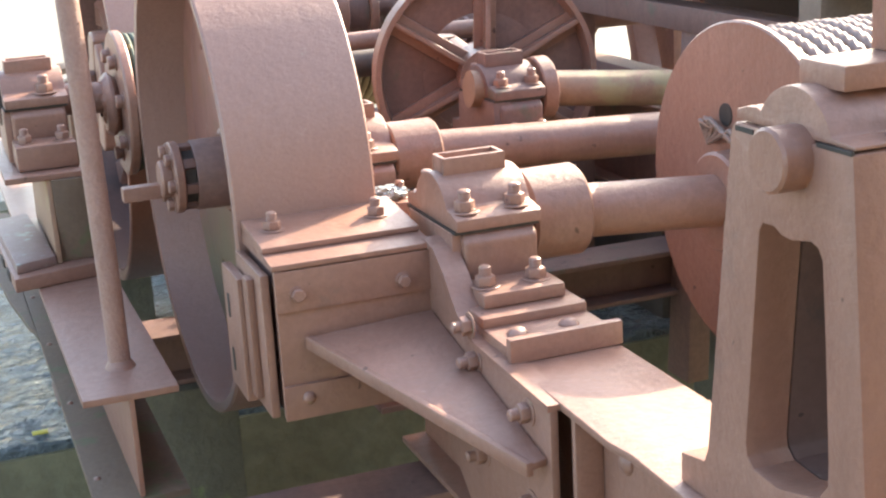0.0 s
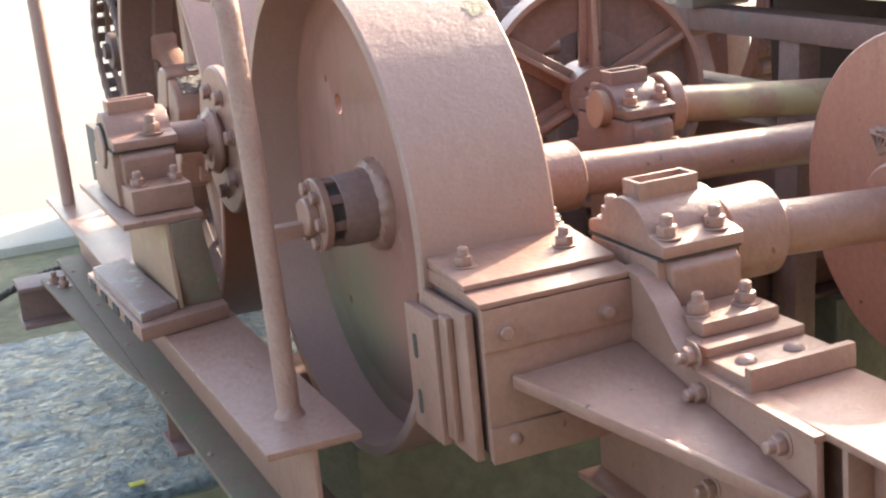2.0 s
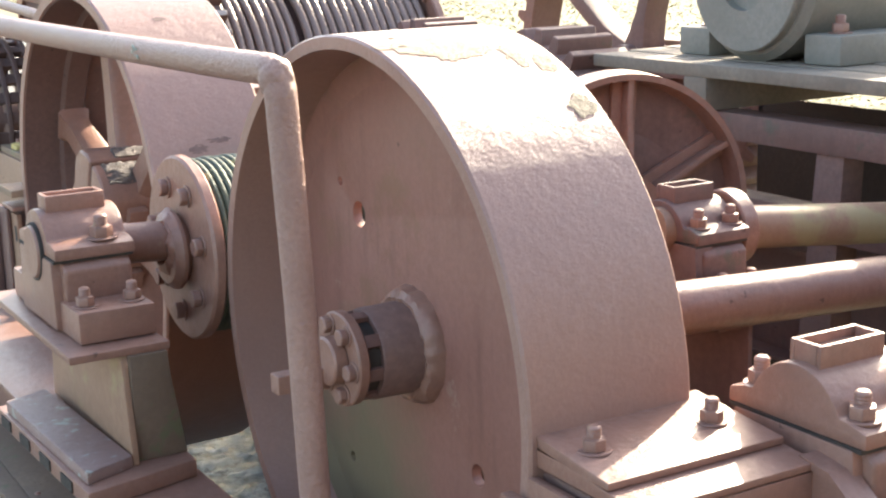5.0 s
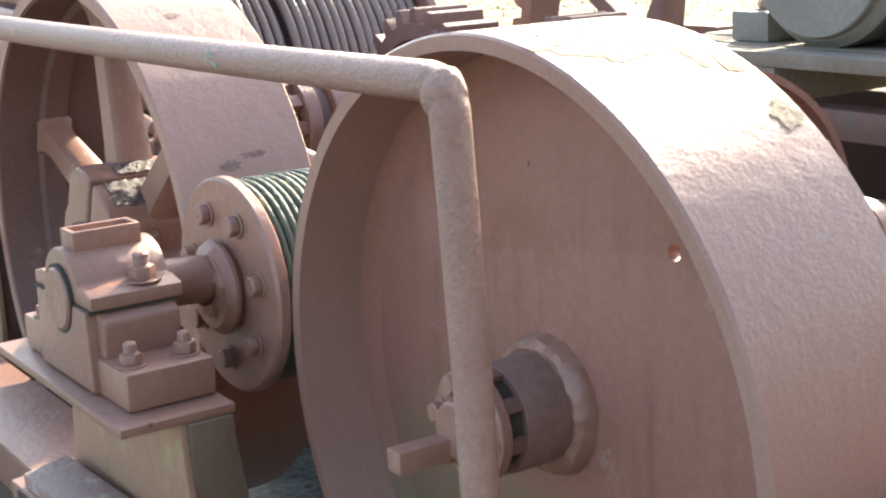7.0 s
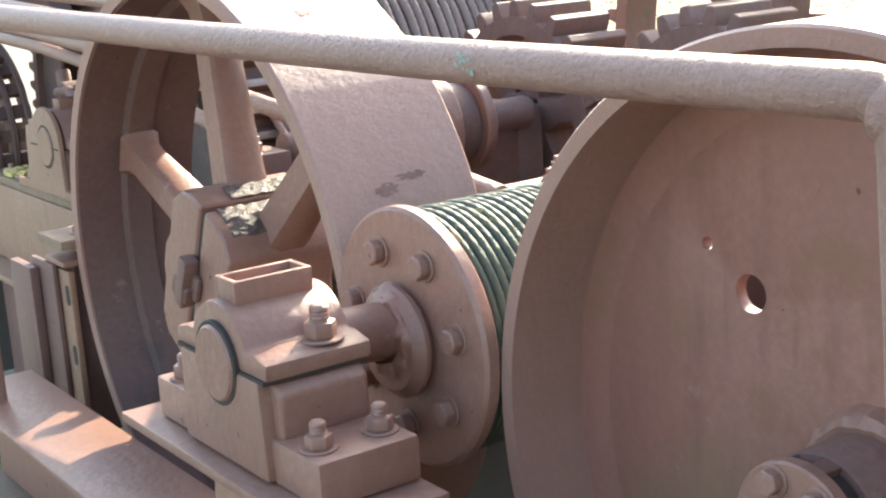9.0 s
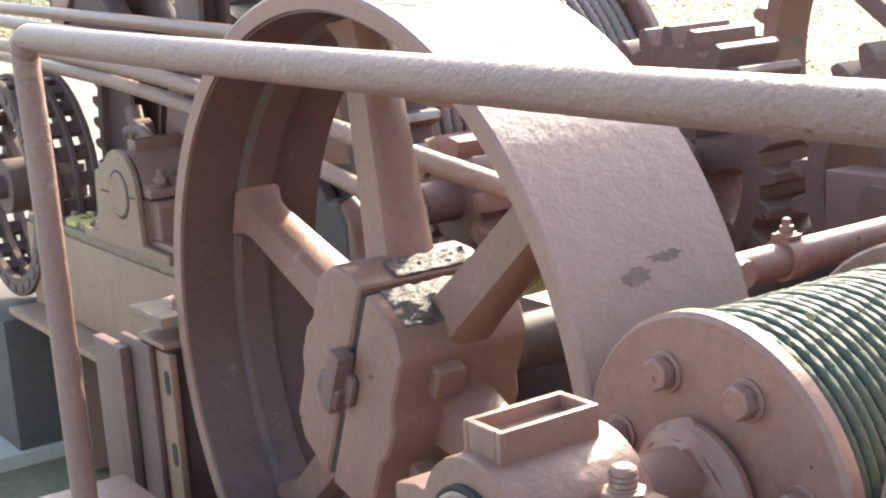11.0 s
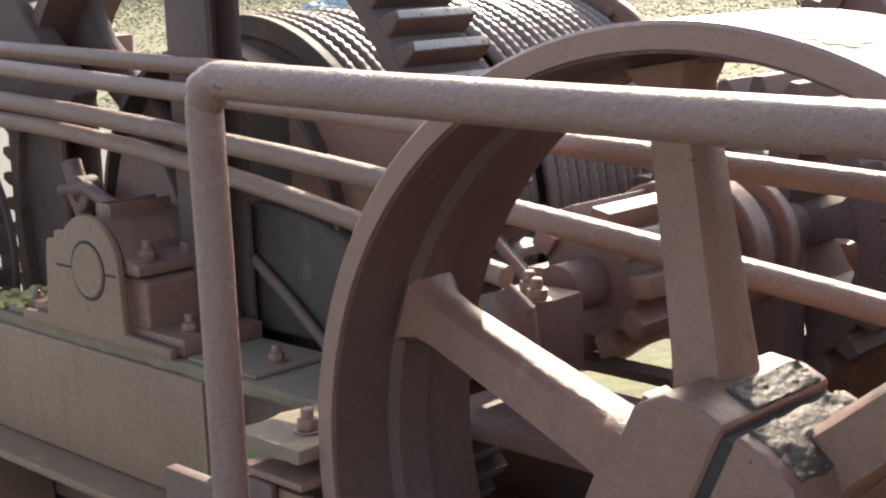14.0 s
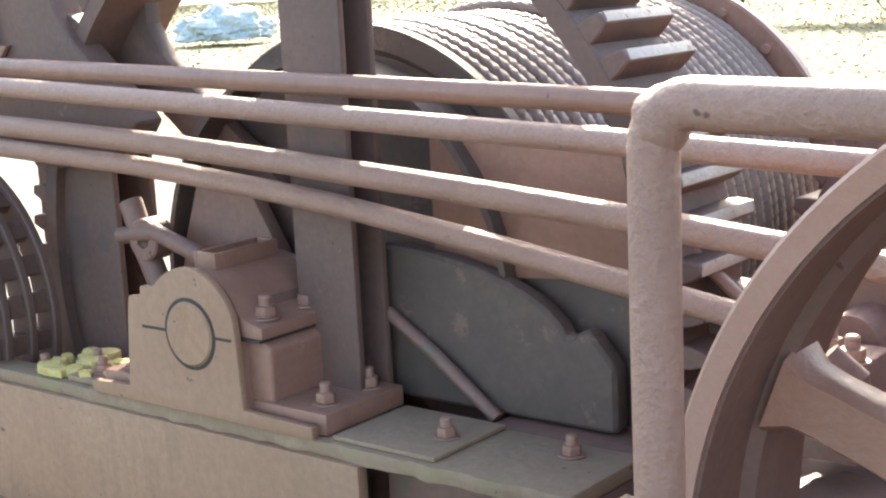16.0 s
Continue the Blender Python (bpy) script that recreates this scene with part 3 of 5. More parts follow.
part("web_flare", lathe([(0.090, W1R - 0.09), (0.086, W1R - 0.065), (0.080, W1R - 0.03), (0.120, W1R - 0.03), (0.114, W1R - 0.065), (0.110, W1R - 0.09)], W1Y, W1Z, None, 160), WEB, w1)
hub = part("hub", lathe([(-0.02, 0.05), (-0.02, 0.083), (-0.015, 0.086), (0.10, 0.088), (0.10, 0.05)], W1Y, W1Z, None, 64), RED_DARK, w1)
bm = lathe([(0.062, 0.085), (0.058, 0.096), (0.066, 0.106), (0.078, 0.110), (0.096, 0.116), (0.10, 0.085)], W1Y, W1Z, None, 96)
for v in bm.verts:
    r = Vector((0, v.co.y - W1Y, v.co.z - W1Z))
    v.co += r * 0.05 * noise.noise(v.co * 45) + Vector((0.006 * noise.noise(v.co * 60 + Vector((3, 1, 2))), 0, 0))
part("weld_ring", bm, RED, w1, "lumpy weld ring round the hub")
part("bearing_gap", annulus(-0.05, -0.02, 0.04, 0.074, W1Y, W1Z, None, 48, 0.002), BLACK, w1)
for k in range(8):
    a = radians(45 * k + 12)
    part("spacer", B(-0.05, -0.02, -0.012, 0.012, 0.070, 0.083, 0.002), RED_DARK, w1).matrix_local = Matrix.Translation(Vector((0, W1Y, W1Z)) - Vector(w1.location)) @ Matrix.Rotation(a, 4, "X") @ Matrix.Translation(Vector(w1.location))
ring = part("end_plate", annulus(-0.072, -0.05, 0.0, 0.088, W1Y, W1Z, None, 56, 0.003), RED, w1)
part("boss", disc(-0.10, -0.070, 0.045, W1Y, W1Z, None, 40), RED, w1)
for k in range(6):
    a = radians(60 * k + 8)
    fastener("head", 0.0165, ring, (-0.072, W1Y + 0.066 * math.cos(a), W1Z + 0.066 * math.sin(a)), (-1, 0, 0), turn=20 * k)
part("square_spindle", B(-0.19, -0.09, W1Y + 0.005, W1Y + 0.041, W1Z - 0.05, W1Z - 0.014, 0.004), RED, w1)
part("shaft", rod((0.1, W1Y, W1Z), (1.75, W1Y - 0.14, W1Z - 0.045), 0.056, seg=40), RED, w1)
part("collar", annulus(0.47, 0.60, 0.05, 0.088, W1Y - 0.035, W1Z - 0.012, None, 48, 0.006), RED, w1)

# paint worn off the rim: thin flakes following the curve
def flake(a0, a1, x0, x1, yc, zc, r, seed, parent, mat, name="bare_patch"):
    """A ragged thin patch lying on a rim between two angles."""
    bm = bmesh.new()
    na, nx = 26, 16
    vs = {}
    for i in range(na + 1):
        for j in range(nx + 1):
            a, x = radians(a0 + (a1 - a0) * i / na), x0 + (x1 - x0) * j / nx
            vs[i, j] = bm.verts.new((x, yc + (r + 0.0012) * math.cos(a), zc + (r + 0.0012) * math.sin(a)))
    for i in range(na):
        for j in range(nx):
            p, q = (i + 0.5) / na * 2 - 1, (j + 0.5) / nx * 2 - 1
            if p * p + q * q + 0.9 * noise.noise(Vector((p * 2.2 + seed, q * 2.2, seed))) < 0.72:
                bm.faces.new((vs[i, j], vs[i + 1, j], vs[i + 1, j + 1], vs[i, j + 1]))
    bmesh.ops.delete(bm, geom=[v for v in bm.verts if not v.link_faces], context="VERTS")
    return part(name, bm, mat, parent, "patch where the paint has flaked to tan metal")
flake(97, 112.5, -0.045, 0.19, W1Y, W1Z, W1R, 1.3, w1, FLAKE)
flake(106, 116, 0.165, 0.205, W1Y, W1Z, W1R, 4.1, w1, FLAKE)
flake(109, 118, 0.205, 0.25, W1Y, W1Z, W1R, 9.4, w1, FLAKE)
flake(123.5, 129.5, 0.198, 0.262, W1Y, W1Z, W1R, 7.7, w1, FLAKE)

# ---- band anchor box beside the brake wheel ----
bx = thing("anchor_box", (0.13, -0.75, 0.74), "riveted red steel box holding the brake band anchor", "box")
part("front_plate", B(-0.028, 0.296, -0.858, -0.842, 0.742, 1.052, 0.004), RED, bx)
part("upper_strap", B(-0.030, 0.298, -0.866, -0.858, 0.968, 1.052, 0.003), RED, bx)
part("lower_strap", B(-0.030, 0.298, -0.866, -0.858, 0.742, 0.815, 0.003), RED, bx)
part("core", B(-0.022, 0.29, -0.842, -0.60, 0.75, 1.045, 0.004), RED_DARK, bx)
part("lid", prism([(-0.866, 1.054), (-0.866, 1.066), (-0.62, 1.090), (-0.62, 1.054)], "x", -0.034, 0.300, 0.003), RED, bx, "sloped lid with bright worn paint")
part("lid_strip", prism([(-0.80, 1.074), (-0.80, 1.086), (-0.60, 1.106), (-0.60, 1.080)], "x", -0.034, 0.296, 0.003), RED, bx)
fastener("nut", 0.019, bx, (0.013, -0.705, 1.094))
fastener("nut", 0.019, bx, (0.234, -0.708, 1.094), turn=20)
for x, z in ((0.013, 1.003), (0.232, 0.997)):
    fastener("head", 0.014, bx, (x, -0.866, z), (0, -1, 0))
fastener("rivet", 0.014, bx, (0.02, -0.866, 0.785), (0, -1, 0))
part("side_liner", B(-0.05, -0.032, -0.83, -0.62, 0.74, 1.04, 0.004), RED, bx)
sl = part("slotted_bar", B(-0.075, -0.054, -0.73, -0.585, 0.745, 1.01, 0.004), RED, bx)
for z in (0.945, 0.825):
    part("slot", prism(arc(-0.628, z, 0.009, 180, 0, 8) + arc(-0.628, z - 0.035, 0.009, 0, -180, 8), "x", -0.0765, -0.07, 0), BLACK, sl)
part("shim", B(-0.066, -0.05, -0.775, -0.735, 0.765, 1.02, 0.004), RED, bx)

# horizontal gusset and the curved cheek plate
ck = thing("cheek_bracket", (0.28, -1.1, 0.6), "curved red cheek plate with a triangular gusset bolted to it", "bracket")
poly = [(-0.842, 1.06), (-0.90, 1.05)] + [(-0.93 - 0.16 * k / 6, 1.04 - 0.125 * math.sin(radians(90 * k / 6))) for k in range(1, 7)] + [(-1.42, 0.905), (-1.42, 0.52), (-1.1, 0.52), (-0.842, 0.72)]
part("cheek_plate", prism(poly, "x", 0.290, 0.306, 0.004), RED, ck)
edge = [(-0.842, 1.06), (-0.90, 1.05)] + [(-0.93 - 0.16 * k / 6, 1.04 - 0.125 * math.sin(radians(90 * k / 6))) for k in range(1, 7)] + [(-1.42, 0.905)]
bm = None
for (y0, z0), (y1, z1) in zip(edge, edge[1:]):
    bm = prism([(y0, z0), (y1, z1), (y1, z1 + 0.012), (y0, z0 + 0.012)], "x", 0.286, 0.338, 0.0, bm)
part("edge_flange", bm, RED, ck)
def sloped(bm):
    for v in bm.verts:
        v.co.z += 0.040 + 0.205 * (v.co.y + 0.868) + 0.05 * (v.co.x - 0.28)
    return bm
part("gusset", sloped(prism([(0.03, -0.868), (0.288, -0.868), (0.288, -1.405), (0.255, -1.41)], "z", 0.872, 0.886, 0.004)), RED, ck)
part("gusset_lip", sloped(prism([(0.02, -0.868), (0.035, -0.868), (0.262, -1.41), (0.248, -1.41)], "z", 0.862, 0.889, 0.004)), RED, ck)
for y, z in ((-1.075, 0.955), (-1.10, 0.893), (-1.335, 0.875), (-1.335, 0.70), (-1.12, 0.71)):
    fastener("nut", 0.019, ck, (0.29, y, z), (-1, 0, 0), turn=15)

# ---- front beam and bearing ----
fb_beam = thing("front_beam", (0.42, -1.6, 0.55), "red steel beam with a torn flange edge and light scuffs", "steel beam")
bm = prism([(0.31, -0.55), (0.31, -1.35), (0.306, -1.6), (0.315, -1.66), (0.308, -2.0), (0.31, -2.9), (0.53, -2.9), (0.53, -0.55)], "z", 0.905, 0.92, 0.003)
part("top_flange", bm, RED, fb_beam)
part("web", B(0.365, 0.378, -2.89, -0.56, 0.52, 0.905, 0.002), RED, fb_beam)
part("bottom_flange", B(0.31, 0.53, -2.9, -0.55, 0.505, 0.52, 0.003), RED, fb_beam)
part("stiffener", B(0.312, 0.364, -1.47, -1.455, 0.52, 0.905, 0.003), RED, fb_beam)
for y in (-1.55, -1.86, -2.15):
    fastener("rivet", 0.02, fb_beam, (0.365, y, 0.85), (-1, 0, 0))
pad = thing("base_plate", (0.42, -0.9, 0.92), "thick stepped red packing plates riveted to the beam", "plate")
part("plate", B(0.312, 0.532, -1.21, -0.42, 0.921, 0.945, 0.004), RED, pad)
part("step", B(0.312, 0.530, -1.085, -0.44, 0.945, 0.965, 0.004), RED, pad)
part("bar", B(0.306, 0.534, -1.225, -1.205, 0.921, 0.968, 0.004), RED, pad)
for x in (0.36, 0.466):
    fastener("rivet", 0.020, pad, (x, -1.135, 0.945))
plummer(None, 0.322, 0.512, -0.785, 0.966, 1.092, "red painted split bearing block with paired cap nuts", RED, (0.362, 0.471), (0.359, 0.466), wing=0.255, half=0.15, rcap=0.098, disc_r=0, nut=0.021, capnut=0.022, flange=0.03)
drum_a = thing("winding_drum", (1.2, -0.80, 0.68), "red flanged winding drum on a thick shaft with coiled wire rope", "drum")
AY, AZ = -0.82, 1.05
part("shaft", rod((0.33, -0.79, 1.085), (1.1, AY + 0.01, 1.035), 0.058, seg=40), RED, drum_a)
part("sleeve", annulus(0.518, 0.655, 0.05, 0.098, -0.79, 1.07, None, 56, 0.008), RED, drum_a)
part("hub_collar", annulus(0.985, 1.045, 0.05, 0.112, AY + 0.01, 1.038, None, 48, 0.006), RED, drum_a)
part("flange", disc(1.045, 1.065, 0.382, AY, AZ, None, 96, 0.004), RED, drum_a)
part("core", disc(1.065, 2.0, 0.27, AY, AZ), RED_DARK, drum_a)
part("far_flange", disc(2.0, 2.02, 0.382, AY, AZ, None, 96, 0.004), RED, drum_a)
rope_coil(1.068, 1.99, AY, AZ, 0.345, 0.018, "wire_rope", ROPE, drum_a, seg=420, sec=24, lay=12)
bm = None
for k in range(7):
    a = radians(60 + 9 * k)
    bm = tube([(1.03, AY + 0.11, AZ + 0.10), (1.015, AY + 0.12 - 0.02 * k, AZ + 0.15 + 0.012 * math.sin(k)), (1.03, AY + 0.02 - 0.022 * k, AZ + 0.13 - 0.01 * k)], 0.006, bm, 8)
part("rope_end", bm, ROPE, drum_a, "frayed end of wire rope through the flange")
part("rope_hole", disc(1.042, 1.046, 0.026, AY + 0.06, AZ + 0.17, None, 20, 0.001), BLACK, drum_a)

# tall pedestal at the end of the front beam
pd = thing("slotted_pedestal", (0.45, -2.0, 0.92), "tall cast red bearing frame with a slotted leg", "frame")
legs = [(-1.773, 0.921), (-1.773, 0.966), (-1.836, 0.978), (-1.846, 1.0), (-1.903, 1.462), (-1.912, 1.474), (-2.151, 1.474), (-2.190, 1.075), (-2.205, 0.921)]
slot = [(-1.941, 1.045), (-1.968, 1.345), (-1.976, 1.356), (-2.0, 1.357), (-2.015, 1.350), (-2.036, 1.348), (-2.075, 1.356), (-2.090, 1.352), (-2.099, 1.338), (-2.108, 1.239), (-2.119, 1.09), (-2.119, 1.06), (-2.10, 1.035), (-2.016, 1.012), (-1.960, 1.016), (-1.945, 1.028)]
part("leg_frame", holed(legs, [slot], 0.335, 0.40), RED, pd)
# Deep tunnel in a dark tone puts the slot's inner shade in.
part("hollow", holed([(y, z) for y, z in legs[3:]] + [(-1.84, 0.921)], [[(-1.99 + (y + 1.99) * 1.03, z) for y, z in slot]], 0.402, 0.86), INNER, pd, "hollow rear of the frame, toned dark for its shade")
capp = [(-1.908, 1.477), (-1.908, 1.490), (-1.93, 1.496), (-1.952, 1.498)] + [(-2.03 + p, 1.455 + q) for p, q in arc(0, 0, 0.080, 30, 158, 16)] + [(-2.112, 1.484), (-2.148, 1.482), (-2.148, 1.477)]
part("cap", prism(capp, "x", 0.340, 0.54, 0.005), RED, pd)
part("oil_box", B(0.37, 0.50, -2.085, -1.995, 1.53, 1.562, 0.006), RED, pd)
part("shaft_end", disc(0.295, 0.345, 0.040, -2.040, 1.452, None, 40), RED, pd)
part("seal_gap", B(0.3335, 0.338, -1.955, -1.915, 1.464, 1.4705, 0), BLACK, pd)
part("seal_gap", B(0.3335, 0.338, -2.15, -2.085, 1.4725, 1.4775, 0), BLACK, pd)
fastener("nut", 0.022, pd, (0.43, -2.13, 1.482))
fastener("nut", 0.018, pd, (0.40, -1.80, 0.968))
part("upright", B(0.47, 0.52, -2.06, -2.0, 1.562, 2.15, 0.004), RED, pd)

# bearing behind the brake wheel
plummer(None, 0.33, 0.47, W1Y, 0.96, W1Z, "red painted bearing block behind the brake wheel", RED, (0.40,), (0.36, 0.44), wing=0.27, half=0.15, rcap=0.1, disc_r=0)
mid = i_beam(0.33, 0.47, -0.34, 0.70, 0.49, 0.958, name="middle_beam", mat=RED_DARK, label="dull red steel beam carrying the shaft bearings")
for y, x0, x1, floor in ((-0.72, -0.37, 2.4, -0.335), (0.62, -0.37, 2.4, -0.335), (2.13, -0.575, 2.4, 0.03)):
    cb = thing("cross_beam", (1.0, y, floor), "dull red cross beam of the winch base on a concrete pier", "steel beam", "cross beams of the base")
    part("top_flange", B(x0, x1, y - 0.09, y + 0.09, 0.472, 0.488, 0.003), RED_DARK, cb)
    part("web", B(x0 + 0.003, x1 - 0.003, y - 0.006, y + 0.006, 0.346, 0.472, 0.002), RED_DARK, cb)
    part("bottom_flange", B(x0, x1, y - 0.09, y + 0.09, 0.33, 0.346, 0.003), RED_DARK, cb)
    for x in (0.0, 2.0):
        part("pier", B(x - 0.14, x + 0.14, y - 0.14, y + 0.14, floor, 0.33, 0.015), MOSS, cb)

# ---- spoked wheel ----
W2Y, W2Z, W2R = 1.658, 1.050, 0.675
w2 = thing("spoked_wheel", (0.12, W2Y, W2Z - W2R), "large red spoked wheel with a split clamped hub", "wheel")
part("rim", lathe([(-0.032, W2R - 0.034), (-0.034, W2R - 0.005), (-0.029, W2R), (0.282, W2R), (0.287, W2R - 0.005), (0.285, W2R - 0.03), (0.16, W2R - 0.032), (0.15, W2R - 0.052), (0.10, W2R - 0.052), (0.09, W2R - 0.036)], W2Y, W2Z, None, 180), RED_RIM, w2)
# Thin liner whose dark tone stands for the shade inside the rim.
part("inner_face", lathe([(-0.026, W2R - 0.039), (-0.026, W2R - 0.034), (0.088, W2R - 0.036), (0.098, W2R - 0.053), (0.152, W2R - 0.053), (0.162, W2R - 0.034), (0.282, W2R - 0.032), (0.282, W2R - 0.037), (0.166, W2R - 0.038), (0.156, W2R - 0.058), (0.094, W2R - 0.058), (0.084, W2R - 0.041)], W2Y, W2Z, None, 140), INNER, w2, "inside of the rim, toned dark for its shade")
for k in range(6):
    a = radians((20.5, 81, 139.5, 200, 261, 320)[k])
    bm = bmesh.new()
    prof = [(0.10, 0.060, 0.055), (0.16, 0.056, 0.052), (0.22, 0.047, 0.048), (0.34, 0.044, 0.043), (0.50, 0.041, 0.038), (W2R - 0.12, 0.040, 0.036), (W2R - 0.085, 0.042, 0.040), (W2R - 0.055, 0.062, 0.050)]
    rows = []
    for r, hw, hx in prof:
        rows.append([bm.verts.new((0.125 + sx * hx, s * hw, r)) for sx, s in ((-1, -0.75), (-1, 0.75), (-0.55, 1), (0.55, 1), (1, 0.75), (1, -0.75), (0.55, -1), (-0.55, -1))])
    for r0, r1 in zip(rows, rows[1:]):
        for i in range(8):
            bm.faces.new((r0[i], r0[(i + 1) % 8], r1[(i + 1) % 8], r1[i]))
    bm.faces.new(rows[0])
    bm.faces.new(rows[-1][::-1])
    sharpen(bm, 0.006, 2, 30)
    bmesh.ops.rotate(bm, verts=bm.verts, cent=(0, 0, 0), matrix=Matrix.Rotation(a - radians(90), 3, "X"))
    bmesh.ops.translate(bm, verts=bm.verts, vec=(0, W2Y, W2Z))
    part("spoke", bm, RED, w2)
HA = radians(24)
def turned(bm):
    bmesh.ops.rotate(bm, verts=bm.verts, cent=(0, W2Y, W2Z), matrix=Matrix.Rotation(HA, 3, "X"))
    return bm
def hub_profile(s):
    pts = [(0.008, 0.205), (0.05, 0.205), (0.10, 0.19), (0.135, 0.15), (0.135, 0.06), (0.15, 0.03), (0.15, -0.03), (0.135, -0.06), (0.135, -0.15), (0.10, -0.19), (0.008, -0.205)]
    return [(W2Y + s * y, W2Z + z) for y, z in pts]
for s in (-1, 1):
    hb = part("hub_half", turned(prism(hub_profile(s), "x", -0.025, 0.235, 0.012, seg=3)), RED, w2)
    yy = sorted((W2Y + s * 0.12, W2Y + s * 0.16))
    for z in (0.105, -0.105):
        part("square_nut", turned(B(0.04, 0.095, *yy, W2Z + z - 0.028, W2Z + z + 0.028, 0.006)), RED, hb)
part("hub_gap", turned(B(-0.018, 0.228, W2Y - 0.0075, W2Y + 0.0075, W2Z - 0.19, W2Z + 0.19, 0)), BLACK, w2)
bm = B(0.0, 0.21, W2Y - 0.10, W2Y - 0.012, W2Z + 0.198, W2Z + 0.209, 0.004)
bmesh.ops.subdivide_edges(bm, edges=[e for e in bm.edges if e.calc_length() > 0.04], cuts=22, use_grid_fill=True)
for v in bm.verts:
    v.co.z += 0.003 * noise.noise(v.co * 60) + 0.0035 * noise.noise(v.co * 140) - 0.35 * max(0, (W2Y - 0.05) - v.co.y)
    v.co.y += 0.006 * noise.noise(v.co * 30)
part("grease", turned(bm), GREASE, w2, "dark wet grease on top of the hub")
bm = B(0.05, 0.21, W2Y + 0.012, W2Y + 0.06, W2Z + 0.203, W2Z + 0.210, 0.003)
bmesh.ops.subdivide_edges(bm, edges=[e for e in bm.edges if e.calc_length() > 0.04], cuts=22, use_grid_fill=True)
for v in bm.verts:
    v.co.z += 0.003 * noise.noise(v.co * 60) + 0.0035 * noise.noise(v.co * 140)
part("grease", turned(bm), GREASE, w2, "dark wet grease on top of the hub")
part("clamp_bolt", turned(B(-0.04, -0.024, W2Y - 0.04, W2Y + 0.04, W2Z - 0.01, W2Z + 0.05, 0.01)), RED_DARK, w2)
# Dark tone replaces the shade that should fall on the shaft.
part("shaft", rod((-0.02, W2Y, W2Z), (1.3, W2Y, W2Z), 0.052, seg=40), DUSK, w2, "shaft coloured dark for the shade behind the spokes")
part("key_head", turned(B(-0.062, -0.026, W2Y - 0.017, W2Y + 0.017, W2Z - 0.035, W2Z + 0.085, 0.007)), RED_DARK, w2)
part("retaining_nut", disc(-0.058, -0.026, 0.036, W2Y + 0.008, W2Z + 0.004, None, 6, 0.005), RED_DARK, w2)
flake(102, 108, -0.02, 0.10, W2Y, W2Z, W2R, 2.2, w2, TAN)
flake(154.8, 157.0, 0.065, 0.125, W2Y, W2Z, W2R, 5.9, w2, RED_DARK, "scuff")
flake(153.6, 154.9, 0.12, 0.19, W2Y, W2Z, W2R, 8.3, w2, RED_DARK, "scuff")
flake(119.0, 120.8, 0.09, 0.135, W2Y, W2Z, W2R, 3.3, w2, RED_DARK, "scuff")

# ---- third wheel, its bearing and shaft ----
W3 = Matrix.Translation((0.986, 0.485, 1.155)) @ Matrix.Rotation(radians(-12.5), 4, "Z")
W3R = 0.335
w3 = thing("belt_wheel", (0.986, 0.485, 0.80), "dusty red iron wheel with ribbed spokes", "wheel")
def set_in(bm, turn=0.0):
    bmesh.ops.transform(bm, verts=bm.verts, matrix=W3 @ Matrix.Rotation(radians(turn), 4, "Y"))
    return bm
part("rim", set_in(lathe([(-0.035, W3R - 0.016), (-0.035, W3R), (0.05, W3R + 0.004), (0.05, W3R - 0.03), (0.0, W3R - 0.022)], 0, 0, None, 120, axis="y")), RED, w3)
for k in range(6):
    bm = B(-0.034, 0.034, 0.012, 0.028, 0.06, W3R - 0.015, 0.004)
    bm = prism([(0.012, 0.06), (-0.052, 0.07), (-0.040, 0.16), (-0.022, 0.25), (-0.028, W3R - 0.012), (0.012, W3R - 0.012)], "x", -0.008, 0.008, 0.003, bm)
    part("spoke", set_in(bm, 60 * k + 3), RED, w3)
# Web darker than the spokes: its shade is in the colour.
part("web", set_in(lathe([(0.030, 0.185), (0.024, 0.25), (0.030, W3R - 0.012), (0.045, W3R - 0.012), (0.040, 0.25), (0.045, 0.185)], 0, 0, None, 96, axis="y")), RED_DARK, w3, "dished disc with openings near the hub")
for u0, u1 in ((33, 86), (152, 206), (272, 326)):
    ring = [(0.19 * math.cos(radians(u)), 0.19 * math.sin(radians(u))) for u in np.linspace(u0, u1, 12)] + [(0.08 * math.cos(radians(u)), 0.08 * math.sin(radians(u))) for u in np.linspace(u1, u0, 8)]
    part("web", set_in(prism(ring, "y", 0.030, 0.045, 0.002)), RED_DARK, w3)
for k in range(44):
    u = 2 * math.pi * k / 44
    bm = B(-0.013, 0.013, 0.052, 0.10, W3R - 0.05, W3R - 0.012, 0.003)
    part("tooth", set_in(bm, math.degrees(u)), RED_DARK, w3)
part("hub", set_in(lathe([(-0.06, 0.03), (-0.06, 0.085), (0.12, 0.085), (0.12, 0.03)], 0, 0, None, 40, axis="y")), RED, w3)
part("shaft", set_in(lathe([(-0.04, 0.0), (-0.04, 0.04), (0.70, 0.04), (0.70, 0.0)], 0, 0, None, 32, closed=False, axis="y")), RED_DARK, w3)
part("stand", B(1.02, 1.12, 1.06, 1.15, 0.802, 1.20, 0.006), RED_DARK, w3)
sh = thing("cross_shaft", (1.4, 0.1, 1.0), "long faded red shaft with a greenish tinge", "shaft")
part("bar", rod((0.78, 0.108, 1.187), (2.5, 0.03, 1.02), 0.05, seg=36), TAN, sh)
part("collar", annulus(0.965, 1.01, 0.04, 0.088, 0.10, 1.168, None, 40), RED, sh)
